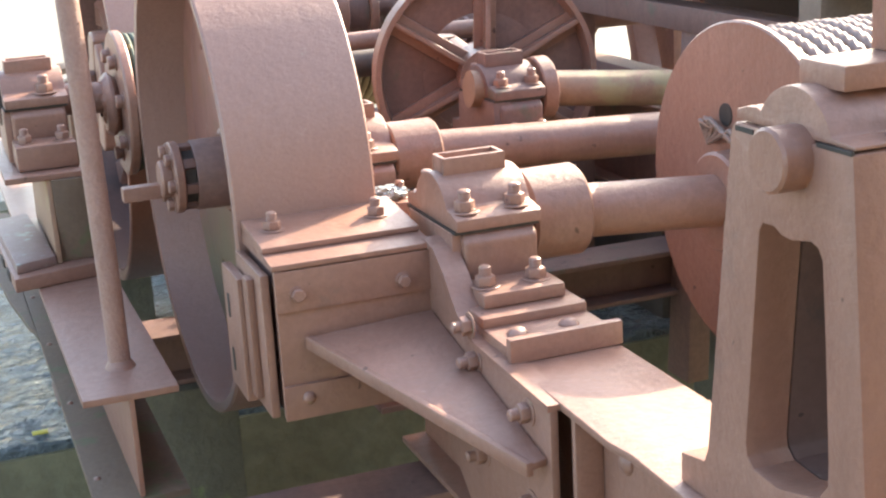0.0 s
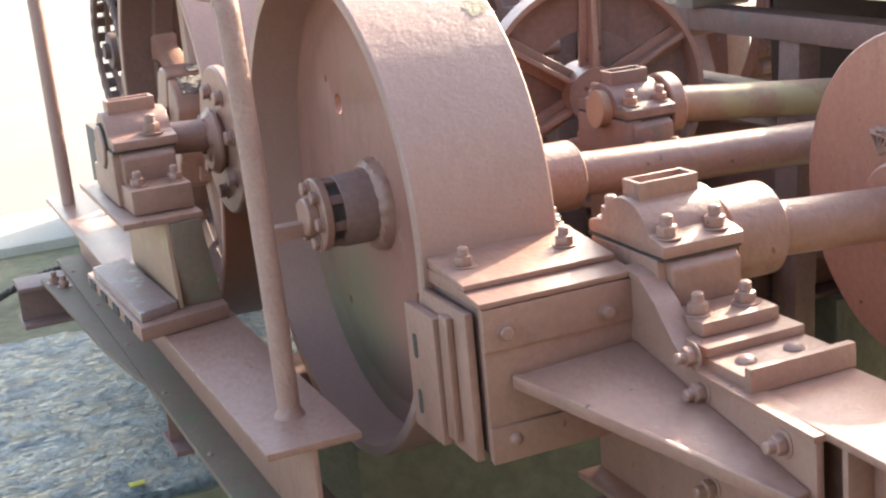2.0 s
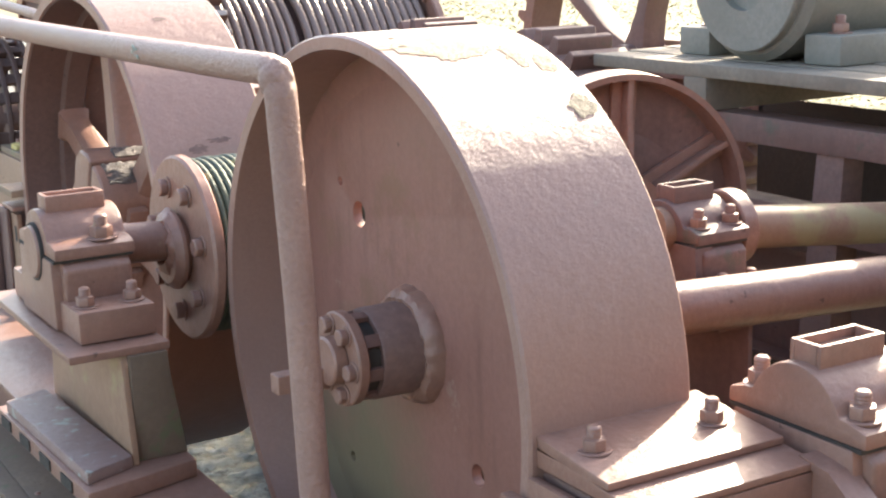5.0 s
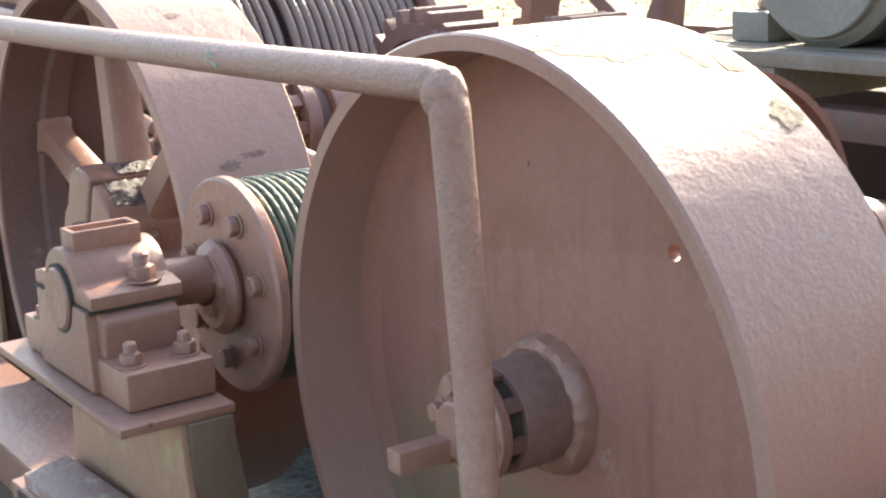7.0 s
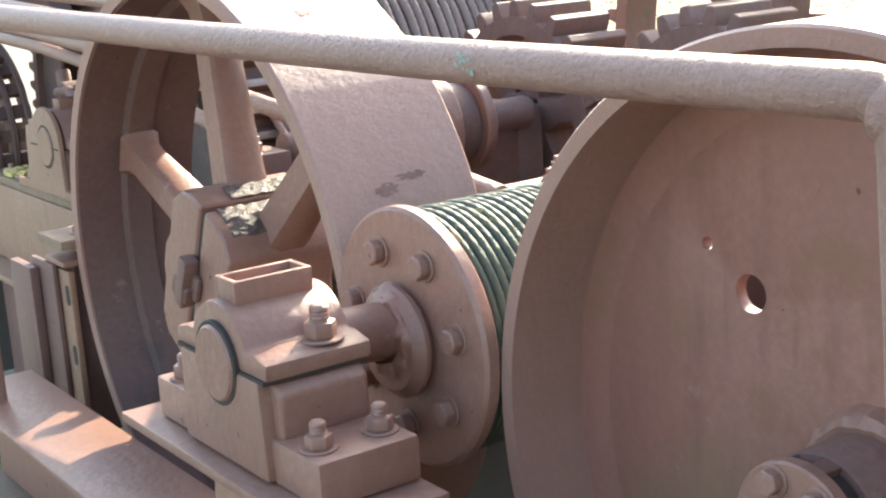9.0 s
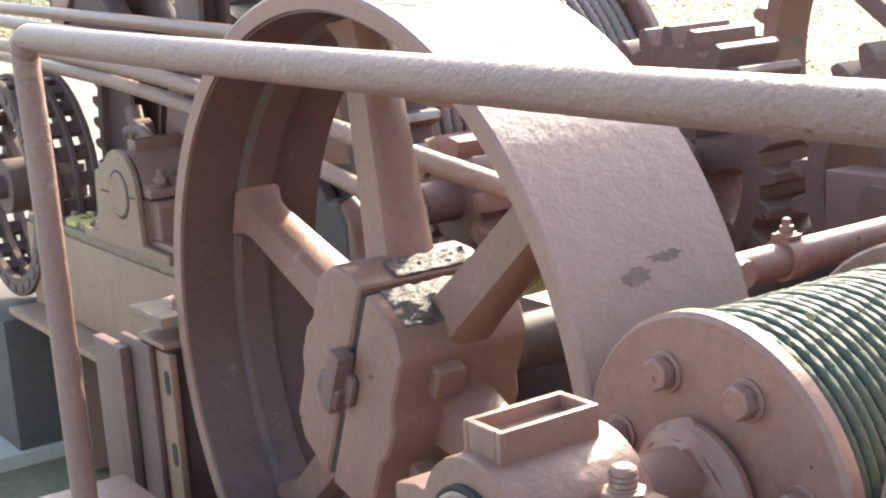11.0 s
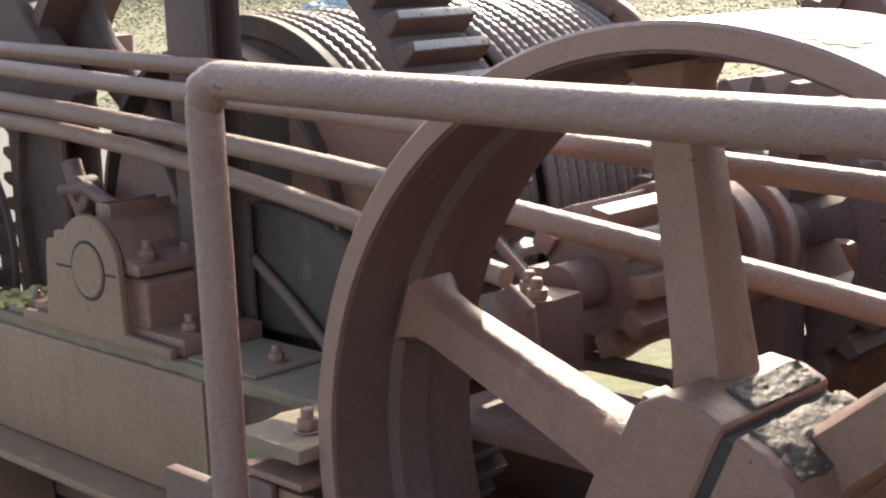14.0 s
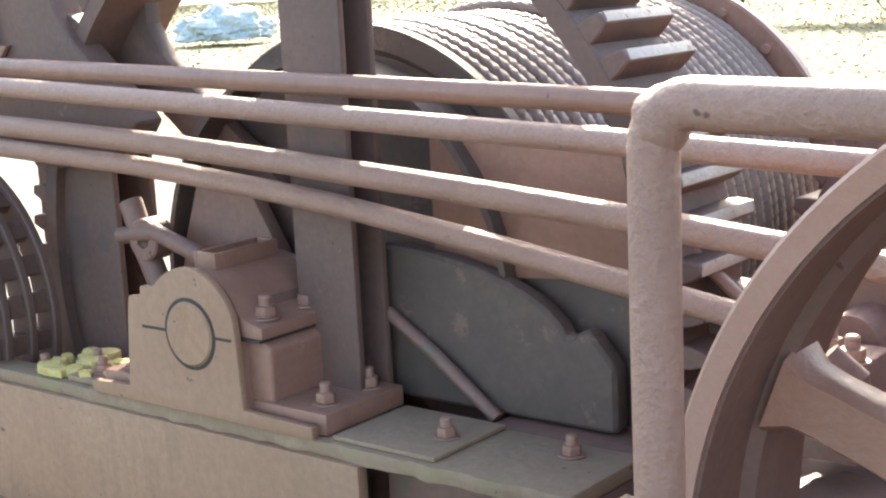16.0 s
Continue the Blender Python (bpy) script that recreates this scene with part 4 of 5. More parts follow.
plummer(None, 0.80, 0.955, 0.115, 1.02, 1.165, "dull red bearing block with long studs", RED_DARK, (0.84, 0.93), (0.84, 0.92), wing=0.22, half=0.135, rcap=0.085, disc_r=0, flange=0.05)
i_beam(0.78, 0.97, -0.11, 0.33, 0.49, 1.018, name="inner_beam", mat=RED_DARK, label="dull red steel beam deep in the machine")

# ---- long casting with its bearing ----
ca = thing("bed_casting", (0.45, 3.6, 0.5), "long cast bed with faded tan paint and a rough top edge", "machine bed")
part("side_wall", B(0.374, 0.402, 3.215, 4.60, 0.60, 0.897, 0.006), TAN, ca)
part("end_block", B(0.455, 0.49, 2.75, 3.213, 0.60, 0.895, 0.006), RED_DARK, ca)
bm = B(0.385, 0.625, 2.75, 4.04, 0.897, 0.927, 0.005)
bmesh.ops.subdivide_edges(bm, edges=[e for e in bm.edges if e.calc_length() > 0.5], cuts=60, use_grid_fill=True)
for v in bm.verts:
    if v.co.x < 0.40:
        v.co.x += 0.010 * noise.noise(v.co * 22) + 0.005 * noise.noise(v.co * 60)
part("top_ledge", bm, DUST, ca, "dusty ledge with a rough chipped edge")
part("rim", B(0.385, 0.46, 4.042, 4.60, 0.897, 0.927, 0.006), DUST, ca)
part("foot_flange", B(0.27, 0.402, 3.15, 4.60, 0.574, 0.598, 0.006), TAN, ca)
part("rear_wall", B(0.595, 0.62, 2.75, 4.60, 0.30, 0.895, 0.004), RED_DARK, ca)
part("end_wall", B(0.49, 0.595, 2.75, 2.78, 0.30, 0.895, 0.004), RED_DARK, ca)
part("pad", B(0.40, 0.62, 3.05, 3.30, 0.928, 0.938, 0.004), DUST, ca)
part("pad", B(0.40, 0.60, 4.00, 4.12, 0.928, 0.942, 0.004), DUST, ca)
for y in (2.9, 4.4):
    part("pier", B(0.41, 0.59, y - 0.1, y + 0.1, 0.02, 0.60, 0.01), RED_DARK, ca)
for y, x, z in ((2.86, 0.56, 0.928), (3.10, 0.50, 0.939), (4.24, 0.43, 0.928), (4.16, 0.52, 0.928), (4.05, 0.45, 0.943)):
    fastener("nut", 0.019, ca, (x, y, z), turn=30 * y)
# Moss lumps whose bright yellow includes the sun patch on them.
rng = np.random.default_rng(12)
for k in range(18):
    cx, cy, rr = 0.41 + 0.16 * rng.random(), 4.03 + 0.20 * rng.random(), 0.014 + 0.018 * rng.random()
    ring = [(cx + rr * (0.6 + 0.6 * rng.random()) * math.cos(u), cy + 1.3 * rr * (0.6 + 0.6 * rng.random()) * math.sin(u)) for u in np.linspace(0, 2 * np.pi, 11)[:-1]]
    part("moss_patch", prism(ring, "z", 0.930, 0.946 + 0.010 * rng.random(), 0.003), YMOSS, ca, "dry moss, its yellow brightened as if sunlit")
CY, CZ = 3.652, 1.100
plummer(None, 0.392, 0.64, CY, 0.929, CZ, "dusty tan and red bearing block on the cast bed", RED, (0.45, 0.57), (0.46, 0.585), wing=0.335, half=0.188, rcap=0.128, disc_r=0, flange=0.045, capnut=0.023, nut=0.021)
outline = [(3.325, 0.930), (3.325, 0.956), (3.512, 0.960), (3.518, 1.085), (3.520, 1.11)] + [(CY + p, CZ + q) for p, q in arc(0, 0, 0.136, 160, 40, 18)] + [(3.80, 1.185), (3.80, 1.165), (3.838, 1.16), (3.846, 1.12), (3.862, 0.962), (3.99, 0.956), (3.99, 0.930)]
part("front_plate", prism(outline, "x", 0.372, 0.390, 0.004), TAN, ca, "flat front plate of the bearing")
part("shaft_end", disc(0.366, 0.388, 0.067, CY, CZ, None, 44), TAN, ca, "pale shaft end in the plate")
part("seal_gap", annulus(0.3708, 0.385, 0.068, 0.0755, CY, CZ, None, 44, 0.001), BLACK, ca)
part("split_line", B(0.3712, 0.375, 3.53, 3.578, CZ - 0.003, CZ + 0.003, 0), BLACK, ca)
part("split_line", B(0.3712, 0.375, 3.728, 3.80, CZ - 0.003, CZ + 0.003, 0), BLACK, ca)

# brake anchor of the spoked wheel
an = thing("anchor_bracket", (0.0, 2.45, 0.5), "red steel bracket plates bolted beside the spoked wheel", "bracket")
bm = B(-0.07, 0.17, 2.335, 2.51, 1.030, 1.055, 0.004)
bmesh.ops.subdivide_edges(bm, edges=[e for e in bm.edges if e.calc_length() > 0.1], cuts=12, use_grid_fill=True)
for v in bm.verts:
    if v.co.y > 2.5:
        v.co.y += 0.010 * noise.noise(v.co * 35)
    v.co.z += 0.003 * noise.noise(v.co * 40)
part("top_plate", bm, DUST, an, "dusty thick top plate with a rough edge")
part("side_plate", B(-0.062, -0.045, 2.33, 2.43, 0.50, 0.975, 0.004), TAN, an, "faded tan slotted plate")
part("front_plate", B(-0.078, -0.064, 2.40, 2.56, 0.60, 0.985, 0.004), RED_DARK, an)
part("outer_bar", B(-0.105, -0.080, 2.50, 2.66, 0.595, 0.965, 0.004), RED_DARK, an)
part("core", B(-0.04, 0.2, 2.36, 2.53, 0.52, 0.985, 0.004), RED_DARK, an)
part("backing_plate", B(0.205, 0.217, 2.30, 2.95, 0.30, 0.90, 0.003), OLIVE, an, "olive algae-covered plate")
part("shelf", B(-0.072, 0.12, 2.33, 2.47, 0.987, 1.0, 0.003), RED, an)
part("post", B(0.0, 0.14, 2.40, 2.50, 1.0, 1.03, 0.003), RED_DARK, an)
fastener("nut", 0.019, an, (0.005, 2.40, 1.056))
for z in (0.925, 0.765):
    part("slot", prism(arc(2.352, z, 0.012, 180, 0, 8) + arc(2.352, z - 0.03, 0.012, 0, -180, 8), "x", -0.0635, -0.058, 0), BLACK, an)

# ---- brake rods over the bed ----
def bar(name, pts, r, label, mat=PIPE_RED):
    c = Vector(pts[0])
    solo(name, tube(pts, r, seg=20), mat, c, label, "rod")
bar("brake_rod", [(0.45, 5.6, 1.670), (0.45, 4.32, 1.630), (0.45, 3.66, 1.610), (0.45, 2.78, 1.582), (0.45, 1.9, 1.552)], 0.021, "straight dull red rod crossing above the bed", RED)
bar("brake_rod", [(0.36, 5.6, 1.655), (0.36, 4.45, 1.605), (0.36, 3.67, 1.572), (0.36, 2.89, 1.538), (0.36, 2.11, 1.505), (0.36, 1.3, 1.470)], 0.021, "straight faded red rod with a greenish tinge")
bar("brake_rod", [(0.47, 5.6, 1.525), (0.47, 4.70, 1.502), (0.47, 4.28, 1.489), (0.47, 3.85, 1.470), (0.47, 3.43, 1.445), (0.47, 3.01, 1.415), (0.47, 2.59, 1.380), (0.47, 2.17, 1.339), (0.47, 1.74, 1.294), (0.47, 1.2, 1.23)], 0.024, "gently bent red rod passing behind the spoked wheel")
bar("brake_rod", [(0.52, 5.4, 1.47), (0.52, 4.5, 1.432), (0.51, 3.98, 1.413), (0.50, 3.77, 1.402), (0.50, 3.57, 1.386), (0.50, 3.36, 1.365), (0.50, 3.16, 1.340), (0.50, 2.95, 1.311), (0.50, 2.75, 1.280), (0.50, 2.54, 1.247), (0.50, 2.40, 1.225)], 0.022, "bent red rod dropping behind the spoked wheel")

# ---- rear rope drum with gears ----
db = thing("rope_drum", (1.3, 3.1, 0.8), "wide drum full of twisted steel wire rope", "drum")
BY, BZ = 3.59, 1.13
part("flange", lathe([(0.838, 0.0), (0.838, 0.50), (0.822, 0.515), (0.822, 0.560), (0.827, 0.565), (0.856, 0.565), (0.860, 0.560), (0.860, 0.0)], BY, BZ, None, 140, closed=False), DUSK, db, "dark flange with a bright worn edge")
part("core", disc(0.86, 2.0, 0.50, BY, BZ), RED_DARK, db)
part("far_flange", lathe([(1.985, 0.0), (1.985, 0.632), (1.990, 0.640), (2.018, 0.640), (2.022, 0.634), (2.022, 0.0)], BY, BZ, None, 140, closed=False), RED, db)
for k in range(24):
    a = radians(15 * k)
    fastener("head", 0.014, db, (1.985, BY + 0.60 * math.cos(a), BZ + 0.60 * math.sin(a)), (-1, 0, 0))
rope_coil(0.862, 1.36, BY, BZ, 0.548, 0.020, "wire_rope", ROPE, db, seg=840, sec=16, lay=20)
rope_coil(1.36, 1.98, BY, BZ, 0.572, 0.020, "wire_rope", ROPE, db, seg=840, sec=16, lay=20)
part("shaft", rod((0.5, BY, BZ), (2.5, BY, BZ), 0.06), RED_DARK, db)


def gear(name, x0, x1, cy, cz, r, teeth, depth, label, arms=6, mat=RED, phase=0.0, rim=0.06, at=None, arm_x=None, arm_w=0.03, worn=False):
    g = thing(name, (x0, cy, cz - r), label, "gear")
    part("rim", annulus(x0, x1, r - depth - rim, r - depth, cy, cz, None, 96), mat, g)
    rr = r - depth
    p = 2 * math.pi / teeth
    tm = None
    for k in range(teeth):
        if tm is None:
            w = p * rr
            prof = [(-0.30 * w, -0.004), (-0.26 * w, depth * 0.45), (-0.15 * w, depth), (0.15 * w, depth), (0.26 * w, depth * 0.45), (0.30 * w, -0.004)]
            bmt = prism([(a, b + rr) for a, b in prof], "x", x0, x1, 0.003, seg=1)
            tm = mesh_of(bmt, mat)
        t = new("tooth", tm)
        t.parent = g
        t.matrix_local = Matrix.Translation(Vector((0, cy, cz)) - Vector(g.location)) @ Matrix.Rotation(k * p + phase, 4, "X")
        if worn:
            if k == 0:
                bmt = B(x0 + 0.008, x1 - 0.008, -0.13 * w, 0.13 * w, r - 0.003, r + 0.0015, 0.001)
                for v in bmt.verts:
                    v.co += Vector((0.006, 0.0025, 0)) * noise.noise(v.co * 70)
                land = mesh_of(bmt, WORN)
            o = new("worn_land", land)
            o.parent = t
    xa, xb = arm_x or (x0 + 0.02, x1 - 0.02)
    ri = r - depth - rim + 0.01
    for a in at or [2 * math.pi * k / arms + 0.3 for k in range(arms)]:
        w = arm_w
        bm = prism([(-2.2 * w, 0.05), (-1.5 * w, 0.14), (-w, 0.22), (-w, ri - 0.14), (-1.5 * w, ri - 0.05), (-2.6 * w, ri), (2.6 * w, ri), (1.5 * w, ri - 0.05), (w, ri - 0.14), (w, 0.22), (1.5 * w, 0.14), (2.2 * w, 0.05)], "x", xa, xb, 0.006)
        bmesh.ops.rotate(bm, verts=bm.verts, cent=(0, 0, 0), matrix=Matrix.Rotation(a, 3, "X"))
        bmesh.ops.translate(bm, verts=bm.verts, vec=(0, cy, cz))
        part("arm", bm, mat, g)
    part("hub", annulus(x0 - 0.02, x1 + 0.02, 0.02, 0.09, cy, cz, None, 40), mat, g)
    return g


for y, ph in ((2.52, 0.0), (1.70, 0.1)):
    g = gear("spur_gear", 1.55, 1.78, y, 1.13, 0.385, 24, 0.05, "cast spur gear with thick worn teeth", phase=ph, mat=RED_DARK)
    part("shaft", rod((1.40, y, 1.13), (2.6, y, 1.13), 0.05), RED_DARK, g)
    part("bearing_stand", B(1.42, 1.52, y - 0.16, y + 0.16, 0.03, 1.20, 0.01), RED_DARK, g)
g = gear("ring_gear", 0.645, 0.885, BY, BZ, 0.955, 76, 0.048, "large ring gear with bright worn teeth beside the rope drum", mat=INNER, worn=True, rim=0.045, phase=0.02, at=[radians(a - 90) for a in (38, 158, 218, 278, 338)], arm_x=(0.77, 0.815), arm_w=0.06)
g = gear("flywheel_gear", 2.30, 2.45, 2.15, 1.3, 0.78, 52, 0.05, "tall toothed wheel standing behind the gears", arms=5, mat=RED_DARK)
part("bearing_stand", B(2.48, 2.6, 1.95, 2.35, 0.0, 1.4, 0.01), RED_DARK, g)

# Beams and walls added to close off sunlit ground and keep this area dark.
for x, y0, y1, z1 in ((0.98, 1.0, 3.02, 0.80), (1.9, 0.2, 3.0, 0.86)):
    i_beam(x, x + 0.16, y0, y1, 0.49, z1, name="inner_beam", mat=RED_DARK, label="dull red steel beam deep in the machine")
    solo("base_wall", B(x + 0.03, x + 0.13, max(y0, 1.1), y1, 0.02, 0.486, 0.01), WALL, (x + 0.08, 2.0, 0.02), "dark wall added to hide bright ground under the inner beam", "wall", kind="structure")
gg = thing("filler_plates", (0.74, 2.8, 0.925), "tan plate and dark filler plate added beside the rope drum", "guard")
part("upper_plate", prism([(2.80, 1.22), (2.86, 1.50), (3.30, 1.50), (3.30, 1.18)], "x", 0.735, 0.747, 0.003), RED, gg)
# Dark wedge added to fill the dark area below the tan plate.
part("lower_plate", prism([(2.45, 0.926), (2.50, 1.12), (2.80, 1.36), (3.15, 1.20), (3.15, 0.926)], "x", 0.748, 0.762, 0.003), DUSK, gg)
part("edge_bar", tube([(0.73, 2.50, 1.12), (0.73, 2.80, 1.36)], 0.012), RED, gg)
part("foot", B(0.625, 0.75, 2.75, 3.1, 0.897, 0.925, 0.003), RED_DARK, gg)

# coupling seen between the spokes
cp = thing("claw_coupling", (0.8, 2.36, 1.0), "worn fluted claw coupling with bright edges", "coupling")
KY, KZ = 2.36, 1.185
part("shaft", rod((0.60, KY, KZ), (1.45, KY, KZ), 0.05), RED_DARK, cp)
part("drum", disc(0.70, 0.93, 0.112, KY, KZ), RED_DARK, cp)
for k in range(10):
    bm = B(0.685, 0.935, -0.024, 0.020, 0.105, 0.152, 0.005)
    bmesh.ops.rotate(bm, verts=bm.verts, cent=(0, 0, 0), matrix=Matrix.Rotation(radians(36 * k + 14), 3, "X"))
    bmesh.ops.translate(bm, verts=bm.verts, vec=(0, KY, KZ))
    part("claw", bm, RED, cp)
for x0, x1, r in ((0.935, 0.985, 0.165), (0.985, 1.04, 0.135), (1.04, 1.10, 0.168), (1.10, 1.20, 0.12), (1.20, 1.235, 0.15)):
    part("ring", annulus(x0, x1, 0.05, r, KY, KZ, None, 56), RED if r > 0.14 else RED_DARK, cp)
lv = thing("lever_bracket", (0.47, 2.35, 1.0), "greasy forked lever with studs behind the spoked wheel", "lever")
part("arm", tube([(0.38, 2.30, 1.235), (0.39, 2.27, 1.20), (0.395, 2.26, 1.12), (0.40, 2.15, 1.03), (0.40, 2.1, 0.99)], [0.02, 0.028, 0.026, 0.024, 0.03]), RED_DARK, lv)
part("block", B(0.44, 0.58, 2.28, 2.42, 1.05, 1.20, 0.008), RED_DARK, lv)
fastener("nut", 0.02, lv, (0.51, 2.352, 1.20))
fastener("nut", 0.02, lv, (0.47, 2.30, 1.20))
part("foot", B(0.33, 0.62, 2.0, 2.45, 0.965, 1.0, 0.006), RED_DARK, lv)
cl = thing("pipe_clamp", (0.8, 1.41, 0.82), "bolted strap clamp round a red pipe", "clamp")
part("pipe", rod((0.46, 1.425, 1.163), (1.35, 1.375, 1.178), 0.033), RED, cl)
part("strap", lathe([(0.77, 0.033), (0.77, 0.041), (0.81, 0.041), (0.81, 0.033)], 1.407, 1.169, None, 40), RED, cl)
part("ear", B(0.772, 0.808, 1.385, 1.43, 1.204, 1.216, 0.003), RED, cl)
part("leg", B(0.60, 0.64, 1.39, 1.45, 0.82, 1.14, 0.004), RED_DARK, cl)
fastener("nut", 0.014, cl, (0.79, 1.407, 1.216))

# ---- slatted brake drum at the far end ----
SY, SZ = 4.80, 1.0
# The drum's deep shade is put into its dark colour.
sd = thing("slatted_drum", (0.5, SY, 0.62), "dark slatted clutch drum open between its bars", "drum")
for x in (0.36, 0.43, 0.50, 0.57):
    part("hoop", annulus(x, x + 0.024, 0.34, 0.41, SY, SZ, None, 72), INNER, sd)
bar_mesh = None
for k in range(26):
    if bar_mesh is None:
        bar_mesh = mesh_of(B(0.355, 0.60, -0.026, 0.026, 0.365, 0.395, 0.003), INNER)
    o = new("slat", bar_mesh)
    o.parent = sd
    o.matrix_local = Matrix.Translation(Vector((0, SY, SZ)) - Vector(sd.location)) @ Matrix.Rotation(2 * math.pi * k / 26, 4, "X")
part("hub", disc(0.37, 0.60, 0.10, SY, SZ), INNER, sd)
for k in range(4):
    bm = B(0.48, 0.51, -0.025, 0.025, 0.08, 0.35, 0.004)
    bmesh.ops.rotate(bm, verts=bm.verts, cent=(0, 0, 0), matrix=Matrix.Rotation(radians(90 * k + 30), 3, "X"))
    bmesh.ops.translate(bm, verts=bm.verts, vec=(0, SY, SZ))
    part("spoke", bm, INNER, sd)
part("axle", rod((0.34, SY, SZ), (0.66, SY, SZ), 0.045), INNER, sd)
part("strap", tube([(0.48, SY - 0.43 * math.cos(radians(a)), SZ + 0.43 * math.sin(radians(a))) for a in range(-150, -20, 10)], 0.022), BLACK, sd)
part("foot", B(0.615, 0.65, SY - 0.10, SY + 0.10, 0.02, SZ + 0.06, 0.006), INNER, sd)

# Made-up block that gives the far drum dark surroundings.
solo("rear_base", B(0.25, 1.3, 4.62, 5.3, 0.02, 0.545, 0.012), WALL, (0.8, 5.0, 0.02), "dark block added to darken the space behind the machine bed", "wall", kind="structure")

# ---- uprights at the far end ----
# Uprights and curved casting are coloured dark in place of shade on them.
def column(x0, x1, y0, y1, z1, label):
    c = thing("column", ((x0 + x1) / 2, (y0 + y1) / 2, 0.0), label, "column", "uprights of the frame")
    xm = (x0 + x1) / 2
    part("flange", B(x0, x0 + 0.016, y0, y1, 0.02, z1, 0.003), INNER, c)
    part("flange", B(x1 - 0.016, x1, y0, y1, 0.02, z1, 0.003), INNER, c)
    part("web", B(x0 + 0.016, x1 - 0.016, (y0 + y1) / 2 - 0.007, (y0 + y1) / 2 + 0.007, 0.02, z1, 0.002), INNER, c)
column(0.555, 0.655, 3.36, 3.52, 2.4, "dark red steel upright behind the rods")
column(0.672, 0.80, 4.24, 4.54, 1.60, "dark red steel upright beside the curved casting")
cc = thing("curved_casting", (0.6, 4.6, 0.9), "dark curved cast arm with a bright worn edge", "casting")
cur = [(y + 0.08, z + 0.03) for y, z in [(4.72, 1.40), (4.70, 1.70), (4.62, 1.9), (4.62, 2.3), (4.30, 2.3), (4.27, 1.80), (4.25, 1.72), (4.20, 1.65), (4.08, 1.55), (3.98, 1.46), (4.05, 1.38), (4.3, 1.34)]]
part("arm", prism(cur, "x", 0.617, 0.70, 0.014, seg=3), INNER, cc)
part("rib", prism([(4.72, 1.47), (4.66, 1.95), (4.58, 1.95), (4.56, 1.67), (4.51, 1.67)], "x", 0.60, 0.617, 0.006), RED, cc)
sm = thing("signal_post", (1.1, 4.9, 0.0), "slim dark red post with a small plate", "post")
part("post", B(1.05, 1.12, 4.78, 4.86, 0.02, 2.3, 0.004), INNER, sm)
part("plate", B(1.02, 1.14, 4.55, 4.78, 1.50, 1.62, 0.004), RED, sm)

lk = thing("lever_linkage", (0.7, 3.9, 0.925), "dark greasy lever linkage behind the bearing block", "linkage")
part("plate", prism([(3.66, 0.926), (3.70, 1.20), (3.80, 1.36), (3.95, 1.38), (4.02, 1.20), (4.08, 0.926)], "x", 0.69, 0.73, 0.01), RED_DARK, lk)
part("fork", tube([(0.64, 4.14, 1.30), (0.63, 4.08, 1.18), (0.63, 4.02, 1.06), (0.62, 3.98, 0.93)], 0.028), RED_DARK, lk)
part("link", tube([(0.62, 4.16, 1.22), (0.61, 4.02, 1.24), (0.60, 3.86, 1.20)], 0.020), RED_DARK, lk)
part("eye", annulus(0.60, 0.66, 0.02, 0.05, 4.06, 1.22, None, 28), RED_DARK, lk)
part("casting", prism([(3.74, 0.926), (3.78, 1.12), (3.90, 1.16), (3.98, 1.08), (4.0, 0.926)], "x", 0.52, 0.60, 0.012), RED_DARK, lk)
fastener("nut", 0.02, lk, (0.56, 3.82, 1.13))
# Made-up dark shapes; they also keep the sun off the ledge.
gt = thing("filler_guard", (0.62, 2.9, 0.925), "dark band and plate added to fill the dark area by the rope drum", "brake band")
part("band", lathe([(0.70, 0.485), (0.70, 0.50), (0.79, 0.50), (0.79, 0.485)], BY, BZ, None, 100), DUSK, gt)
part("housing", prism([(2.84, 0.93), (2.84, 1.06), (2.90, 1.13)] + [(3.42 - 0.48 * math.cos(radians(u)), 1.08 + 0.17 * math.sin(radians(u))) for u in range(8, 91, 9)] + [(3.46, 0.93)], "x", 0.68, 0.73, 0.02, seg=3), DUSK, gt, "dark plate added to fill a dark area and block the sun")
part("strut", tube([(0.66, 3.37, 1.115), (0.66, 3.25, 1.04), (0.66, 3.10, 0.93)], 0.014), RED_DARK, gt)

# ---- timber deck with a motor ----
dk = thing("timber_deck", (2.1, 0.9, 1.38), "weathered grey-brown plank deck on a steel trestle", "deck")
for k in range(7):
    part("plank", B(1.62 + 0.145 * k, 1.755 + 0.145 * k, -0.6, 1.45, 1.40 + 0.003 * (k % 2), 1.44 + 0.003 * (k % 3), 0.005), WOOD, dk)
part("joist", B(1.62, 2.6, 0.9, 1.0, 1.30, 1.40, 0.006), WOOD, dk)
part("joist", B(1.62, 2.6, -0.3, -0.2, 1.30, 1.40, 0.006), WOOD, dk)
tr = thing("trestle", (1.9, 0.6, 0.0), "dark red trestle frame below the deck", "trestle")
part("top_bar", B(1.66, 1.76, -0.6, 1.4, 1.22, 1.30, 0.005), RED_DARK, tr)
part("low_bar", B(1.66, 1.76, -0.6, 1.4, 0.98, 1.06, 0.005), RED_DARK, tr)
for y in (-0.5, 0.45, 1.3):
    part("leg", prism([(y - 0.05, 1.22), (y + 0.05, 1.22), (y + 0.16, 0.03), (y + 0.02, 0.03)], "x", 1.67, 1.75, 0.004), RED_DARK, tr)
# Black sheet added to make the space under the deck dark.
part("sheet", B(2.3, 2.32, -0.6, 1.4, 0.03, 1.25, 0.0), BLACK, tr)
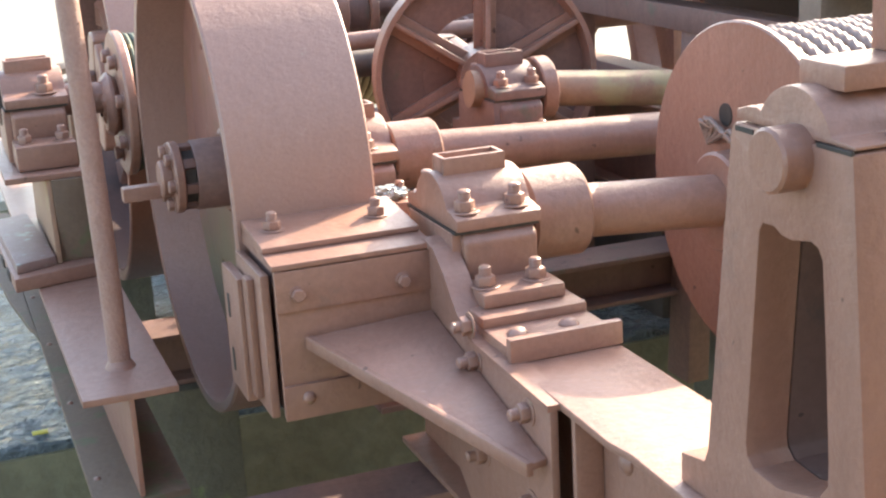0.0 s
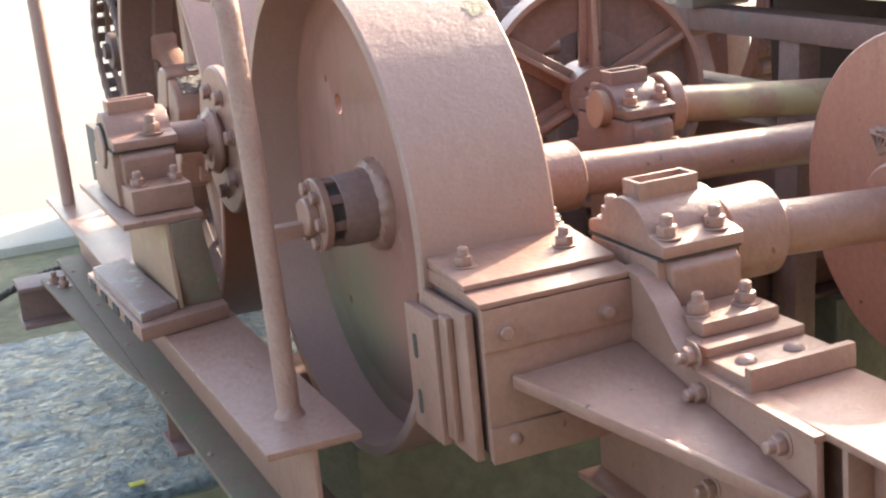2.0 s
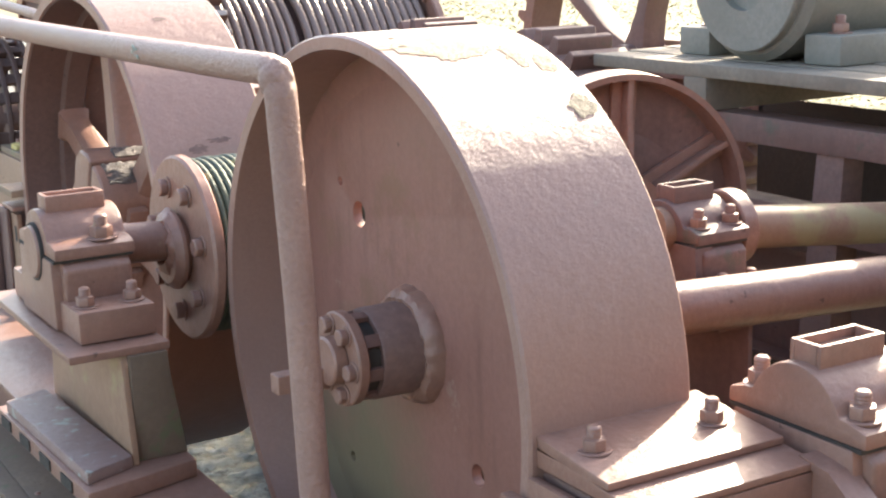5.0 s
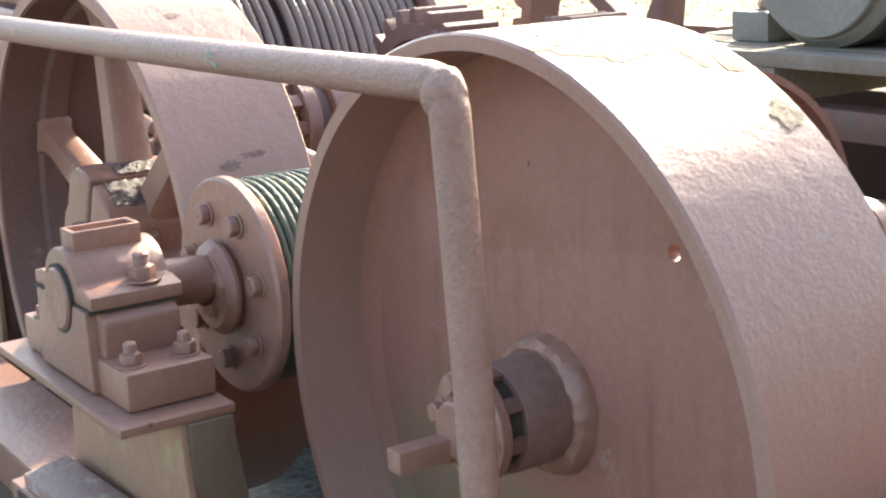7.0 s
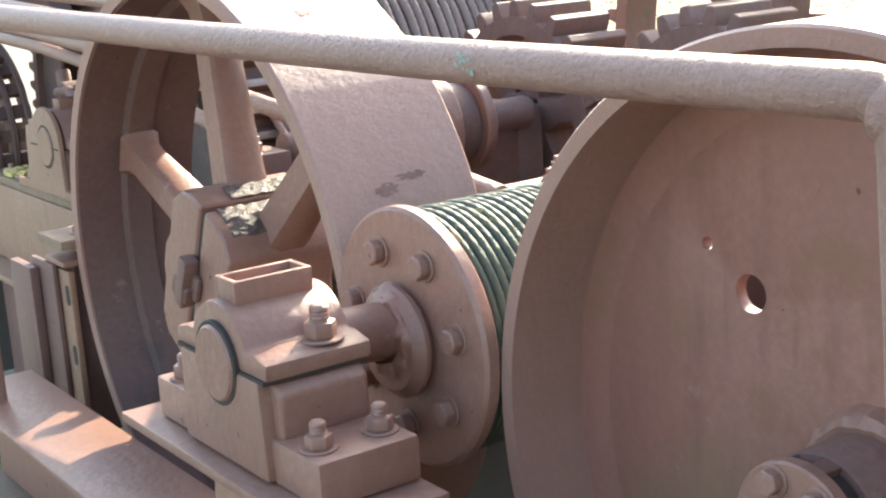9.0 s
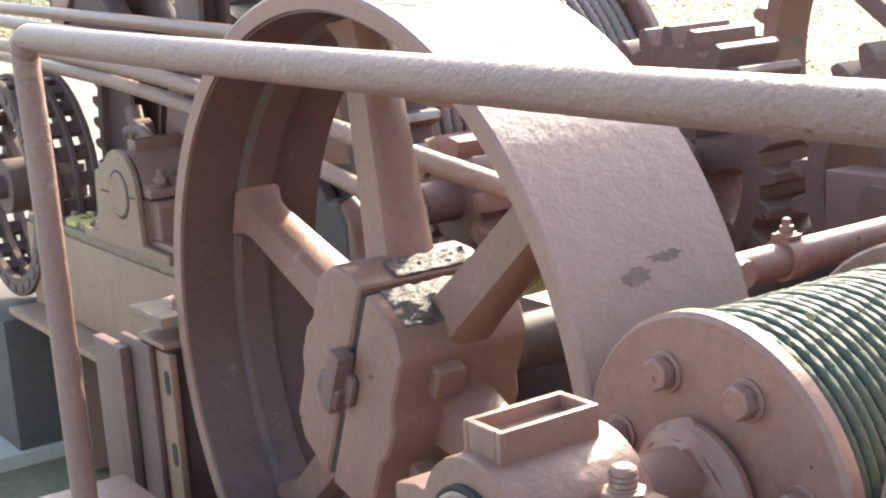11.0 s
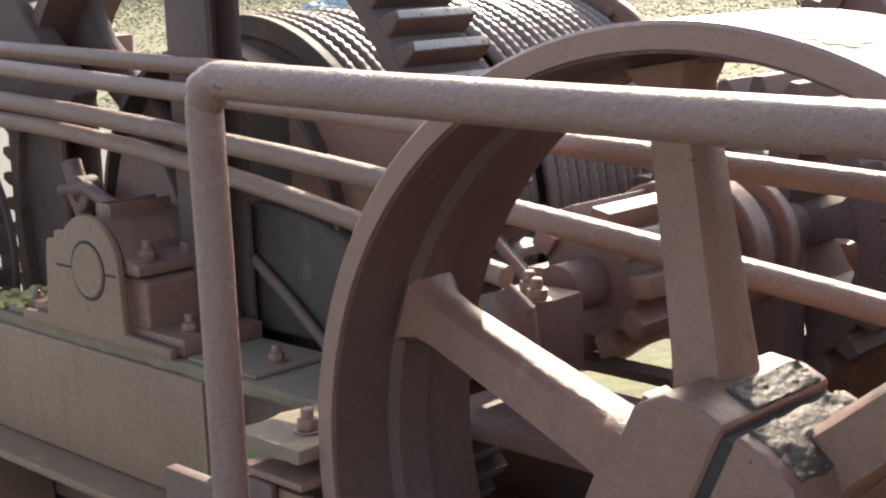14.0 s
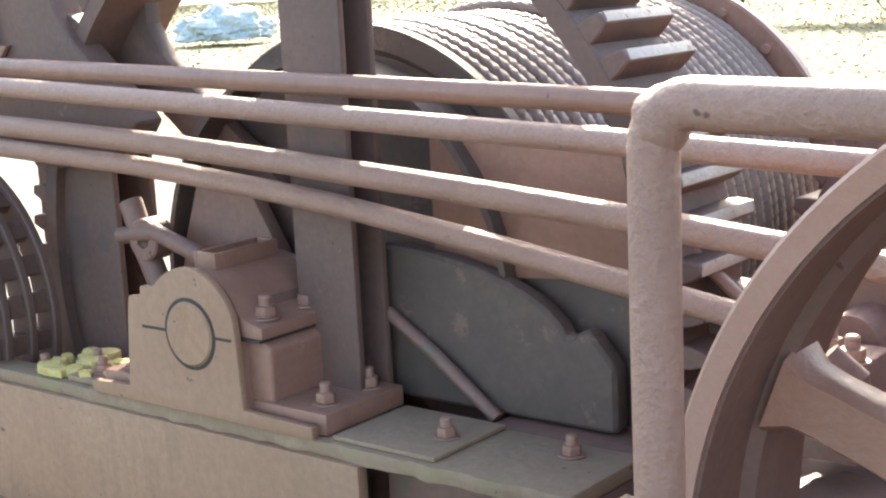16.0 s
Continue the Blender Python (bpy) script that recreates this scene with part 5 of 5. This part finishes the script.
mo = thing("electric_motor", (2.0, 0.86, 1.45), "round grey-green motor bolted to the plank deck", "motor")
part("body", disc(1.75, 2.35, 0.25, 0.86, 1.69, None, 64, 0.02), MOTOR, mo)
part("end_ring", annulus(1.72, 1.76, 0.10, 0.22, 0.86, 1.69, None, 64), MOTOR, mo)
for y in (0.60, 1.14):
    ft = part("foot", B(1.78, 2.3, y - 0.07, y + 0.07, 1.444, 1.53, 0.01), MOTOR, mo)
    fastener("nut", 0.025, ft, (1.85, y, 1.53))

path = [(-0.75, 3.40, 0.025), (-0.62, 3.49, 0.05), (-0.49, 3.60, 0.07), (-0.285, 3.83, 0.07), (-0.10, 3.98, 0.05), (0.15, 4.12, 0.02)]
cable = thing("steel_cable", (-0.3, 3.8, 0.0), "dark twisted wire cable lying on the ground", "cable")
for k in range(3):
    strand = []
    for i in range(91):
        u = i / 90 * (len(path) - 1)
        a, b, f = Vector(path[int(min(u, len(path) - 1.001))]), Vector(path[int(min(u, len(path) - 1.001)) + 1]), u - int(min(u, len(path) - 1.001))
        w = 0.8 * i + 2.094 * k
        strand.append(a.lerp(b, f) + 0.0085 * Vector((0.7 * math.cos(w), -0.7 * math.cos(w), math.sin(w))))
    part("strand", tube(strand, 0.010, seg=8), BLACK, cable)

# ---- far field ----
bm = bmesh.new()
bmesh.ops.create_icosphere(bm, subdivisions=5, radius=1.0)
for v in bm.verts:
    n = noise.noise(v.co * 2.1) * 0.25 + noise.noise(v.co * 7) * 0.10 + noise.noise(v.co * 17) * 0.04
    v.co = Vector((v.co.x * 1.45, v.co.y * 1.1, max(v.co.z, -0.3) * 0.75)) * (1 + n)
bmesh.ops.rotate(bm, verts=bm.verts, cent=(0, 0, 0), matrix=Matrix.Rotation(radians(-40), 3, "Z"))
bmesh.ops.translate(bm, verts=bm.verts, vec=(28.5, 34.0, 0.4))
solo("plastic_sheet", bm, BAG, (28.5, 34.0, 0.0), "crumpled pale blue plastic sheet heaped on dry grass", "sheet")
rng = np.random.default_rng(5)
n = 140000
px, py = 9.6 + 90 * rng.random(n) ** 1.7, 2 + 110 * rng.random(n) ** 1.6
far = np.hypot(px, py) / 30
h = rng.uniform(0.012, 0.032, n) * (0.6 + 0.6 * far)
a = rng.uniform(0, 2 * np.pi, n)
w = rng.uniform(0.012, 0.04, n) * (0.5 + 0.9 * far)
lean = rng.normal(0, 0.1, (n, 2))
v0 = np.stack([px - w * np.cos(a), py - w * np.sin(a), 0 * px - 0.01], 1)
v1 = np.stack([px + w * np.cos(a), py + w * np.sin(a), 0 * px - 0.01], 1)
v2 = np.stack([px + lean[:, 0], py + lean[:, 1], h], 1)
me = bpy.data.meshes.new("mesh")
me.from_pydata(np.stack([v0, v1, v2], 1).reshape(-1, 3).tolist(), [], np.arange(3 * n).reshape(-1, 3).tolist())
me.materials.append(STRAW)
tagged(new("grass", me), "dry straw-coloured grass beyond the machine", "grass", kind="stuff")
rng = np.random.default_rng(9)
n = 30000
t = rng.uniform(0, 1, n)
cx, cy, cz = 34 + 20 * t, 20 - 34 * t, 0
q = rng.normal(0, 1, (n, 3))
q /= np.linalg.norm(q, axis=1)[:, None]
cen = np.stack([cx + 1.2 * np.sin(40 * t), cy + 1.2 * np.cos(33 * t), 1.6 + 0.8 * np.sin(25 * t)], 1) + q * rng.uniform(0.4, 1.9, (n, 1)) * np.array([1, 1, 0.9])
d1, d2 = rng.normal(0, 0.14, (n, 3)), rng.normal(0, 0.14, (n, 3))
me = bpy.data.meshes.new("mesh")
me.from_pydata(np.stack([cen, cen + d1, cen + d2], 1).reshape(-1, 3).tolist(), [], np.arange(3 * n).reshape(-1, 3).tolist())
me.materials.append(LEAF)
tagged(new("hedge", me), "dark green hedge far across the field", "hedge", kind="stuff")
solo("fallen_leaf", B(-0.43, -0.38, 1.09, 1.12, 0.034, 0.038, 0.001), YELLOW, (-0.41, 1.08, 0.03), "small yellow leaf lying on wet concrete", "leaf")

bm = bmesh.new()
bmesh.ops.create_icosphere(bm, subdivisions=4, radius=1.0)
for v in bm.verts:
    q = 1 + 0.35 * noise.noise(v.co * 3.1) + 0.25 * noise.noise(v.co * 8)
    v.co = Vector((v.co.x * 0.042, v.co.y * 0.040, v.co.z * 0.016)) * q
bmesh.ops.translate(bm, verts=bm.verts, vec=(0.415, -0.255, 1.025))
solo("plastic_scrap", bm, BAG, (0.415, -0.255, 1.012), "torn pale plastic scrap caught on the bearing foot", "scrap")

# worn bars behind the spoked wheel
tb = thing("tie_bar", (0.720, 2.486, 1.017), "dark flat tie bar with a worn bright top edge", "bar")
part("bar", tube([(0.720, 2.486, 1.017), (0.720, 2.176, 1.015)], 0.019, seg=4), INNER, tb)
solo("lock_bar", tube([(0.900, 2.414, 1.110), (0.900, 2.328, 1.147)], 0.013, seg=6), INNER, (0.900, 2.414, 1.110), "dark greasy bar of the coupling gear", "bar")
solo("lock_bar", tube([(0.900, 2.522, 1.006), (0.900, 2.328, 1.088)], 0.013, seg=6), INNER, (0.900, 2.522, 1.006), "dark greasy bar of the coupling gear", "bar")
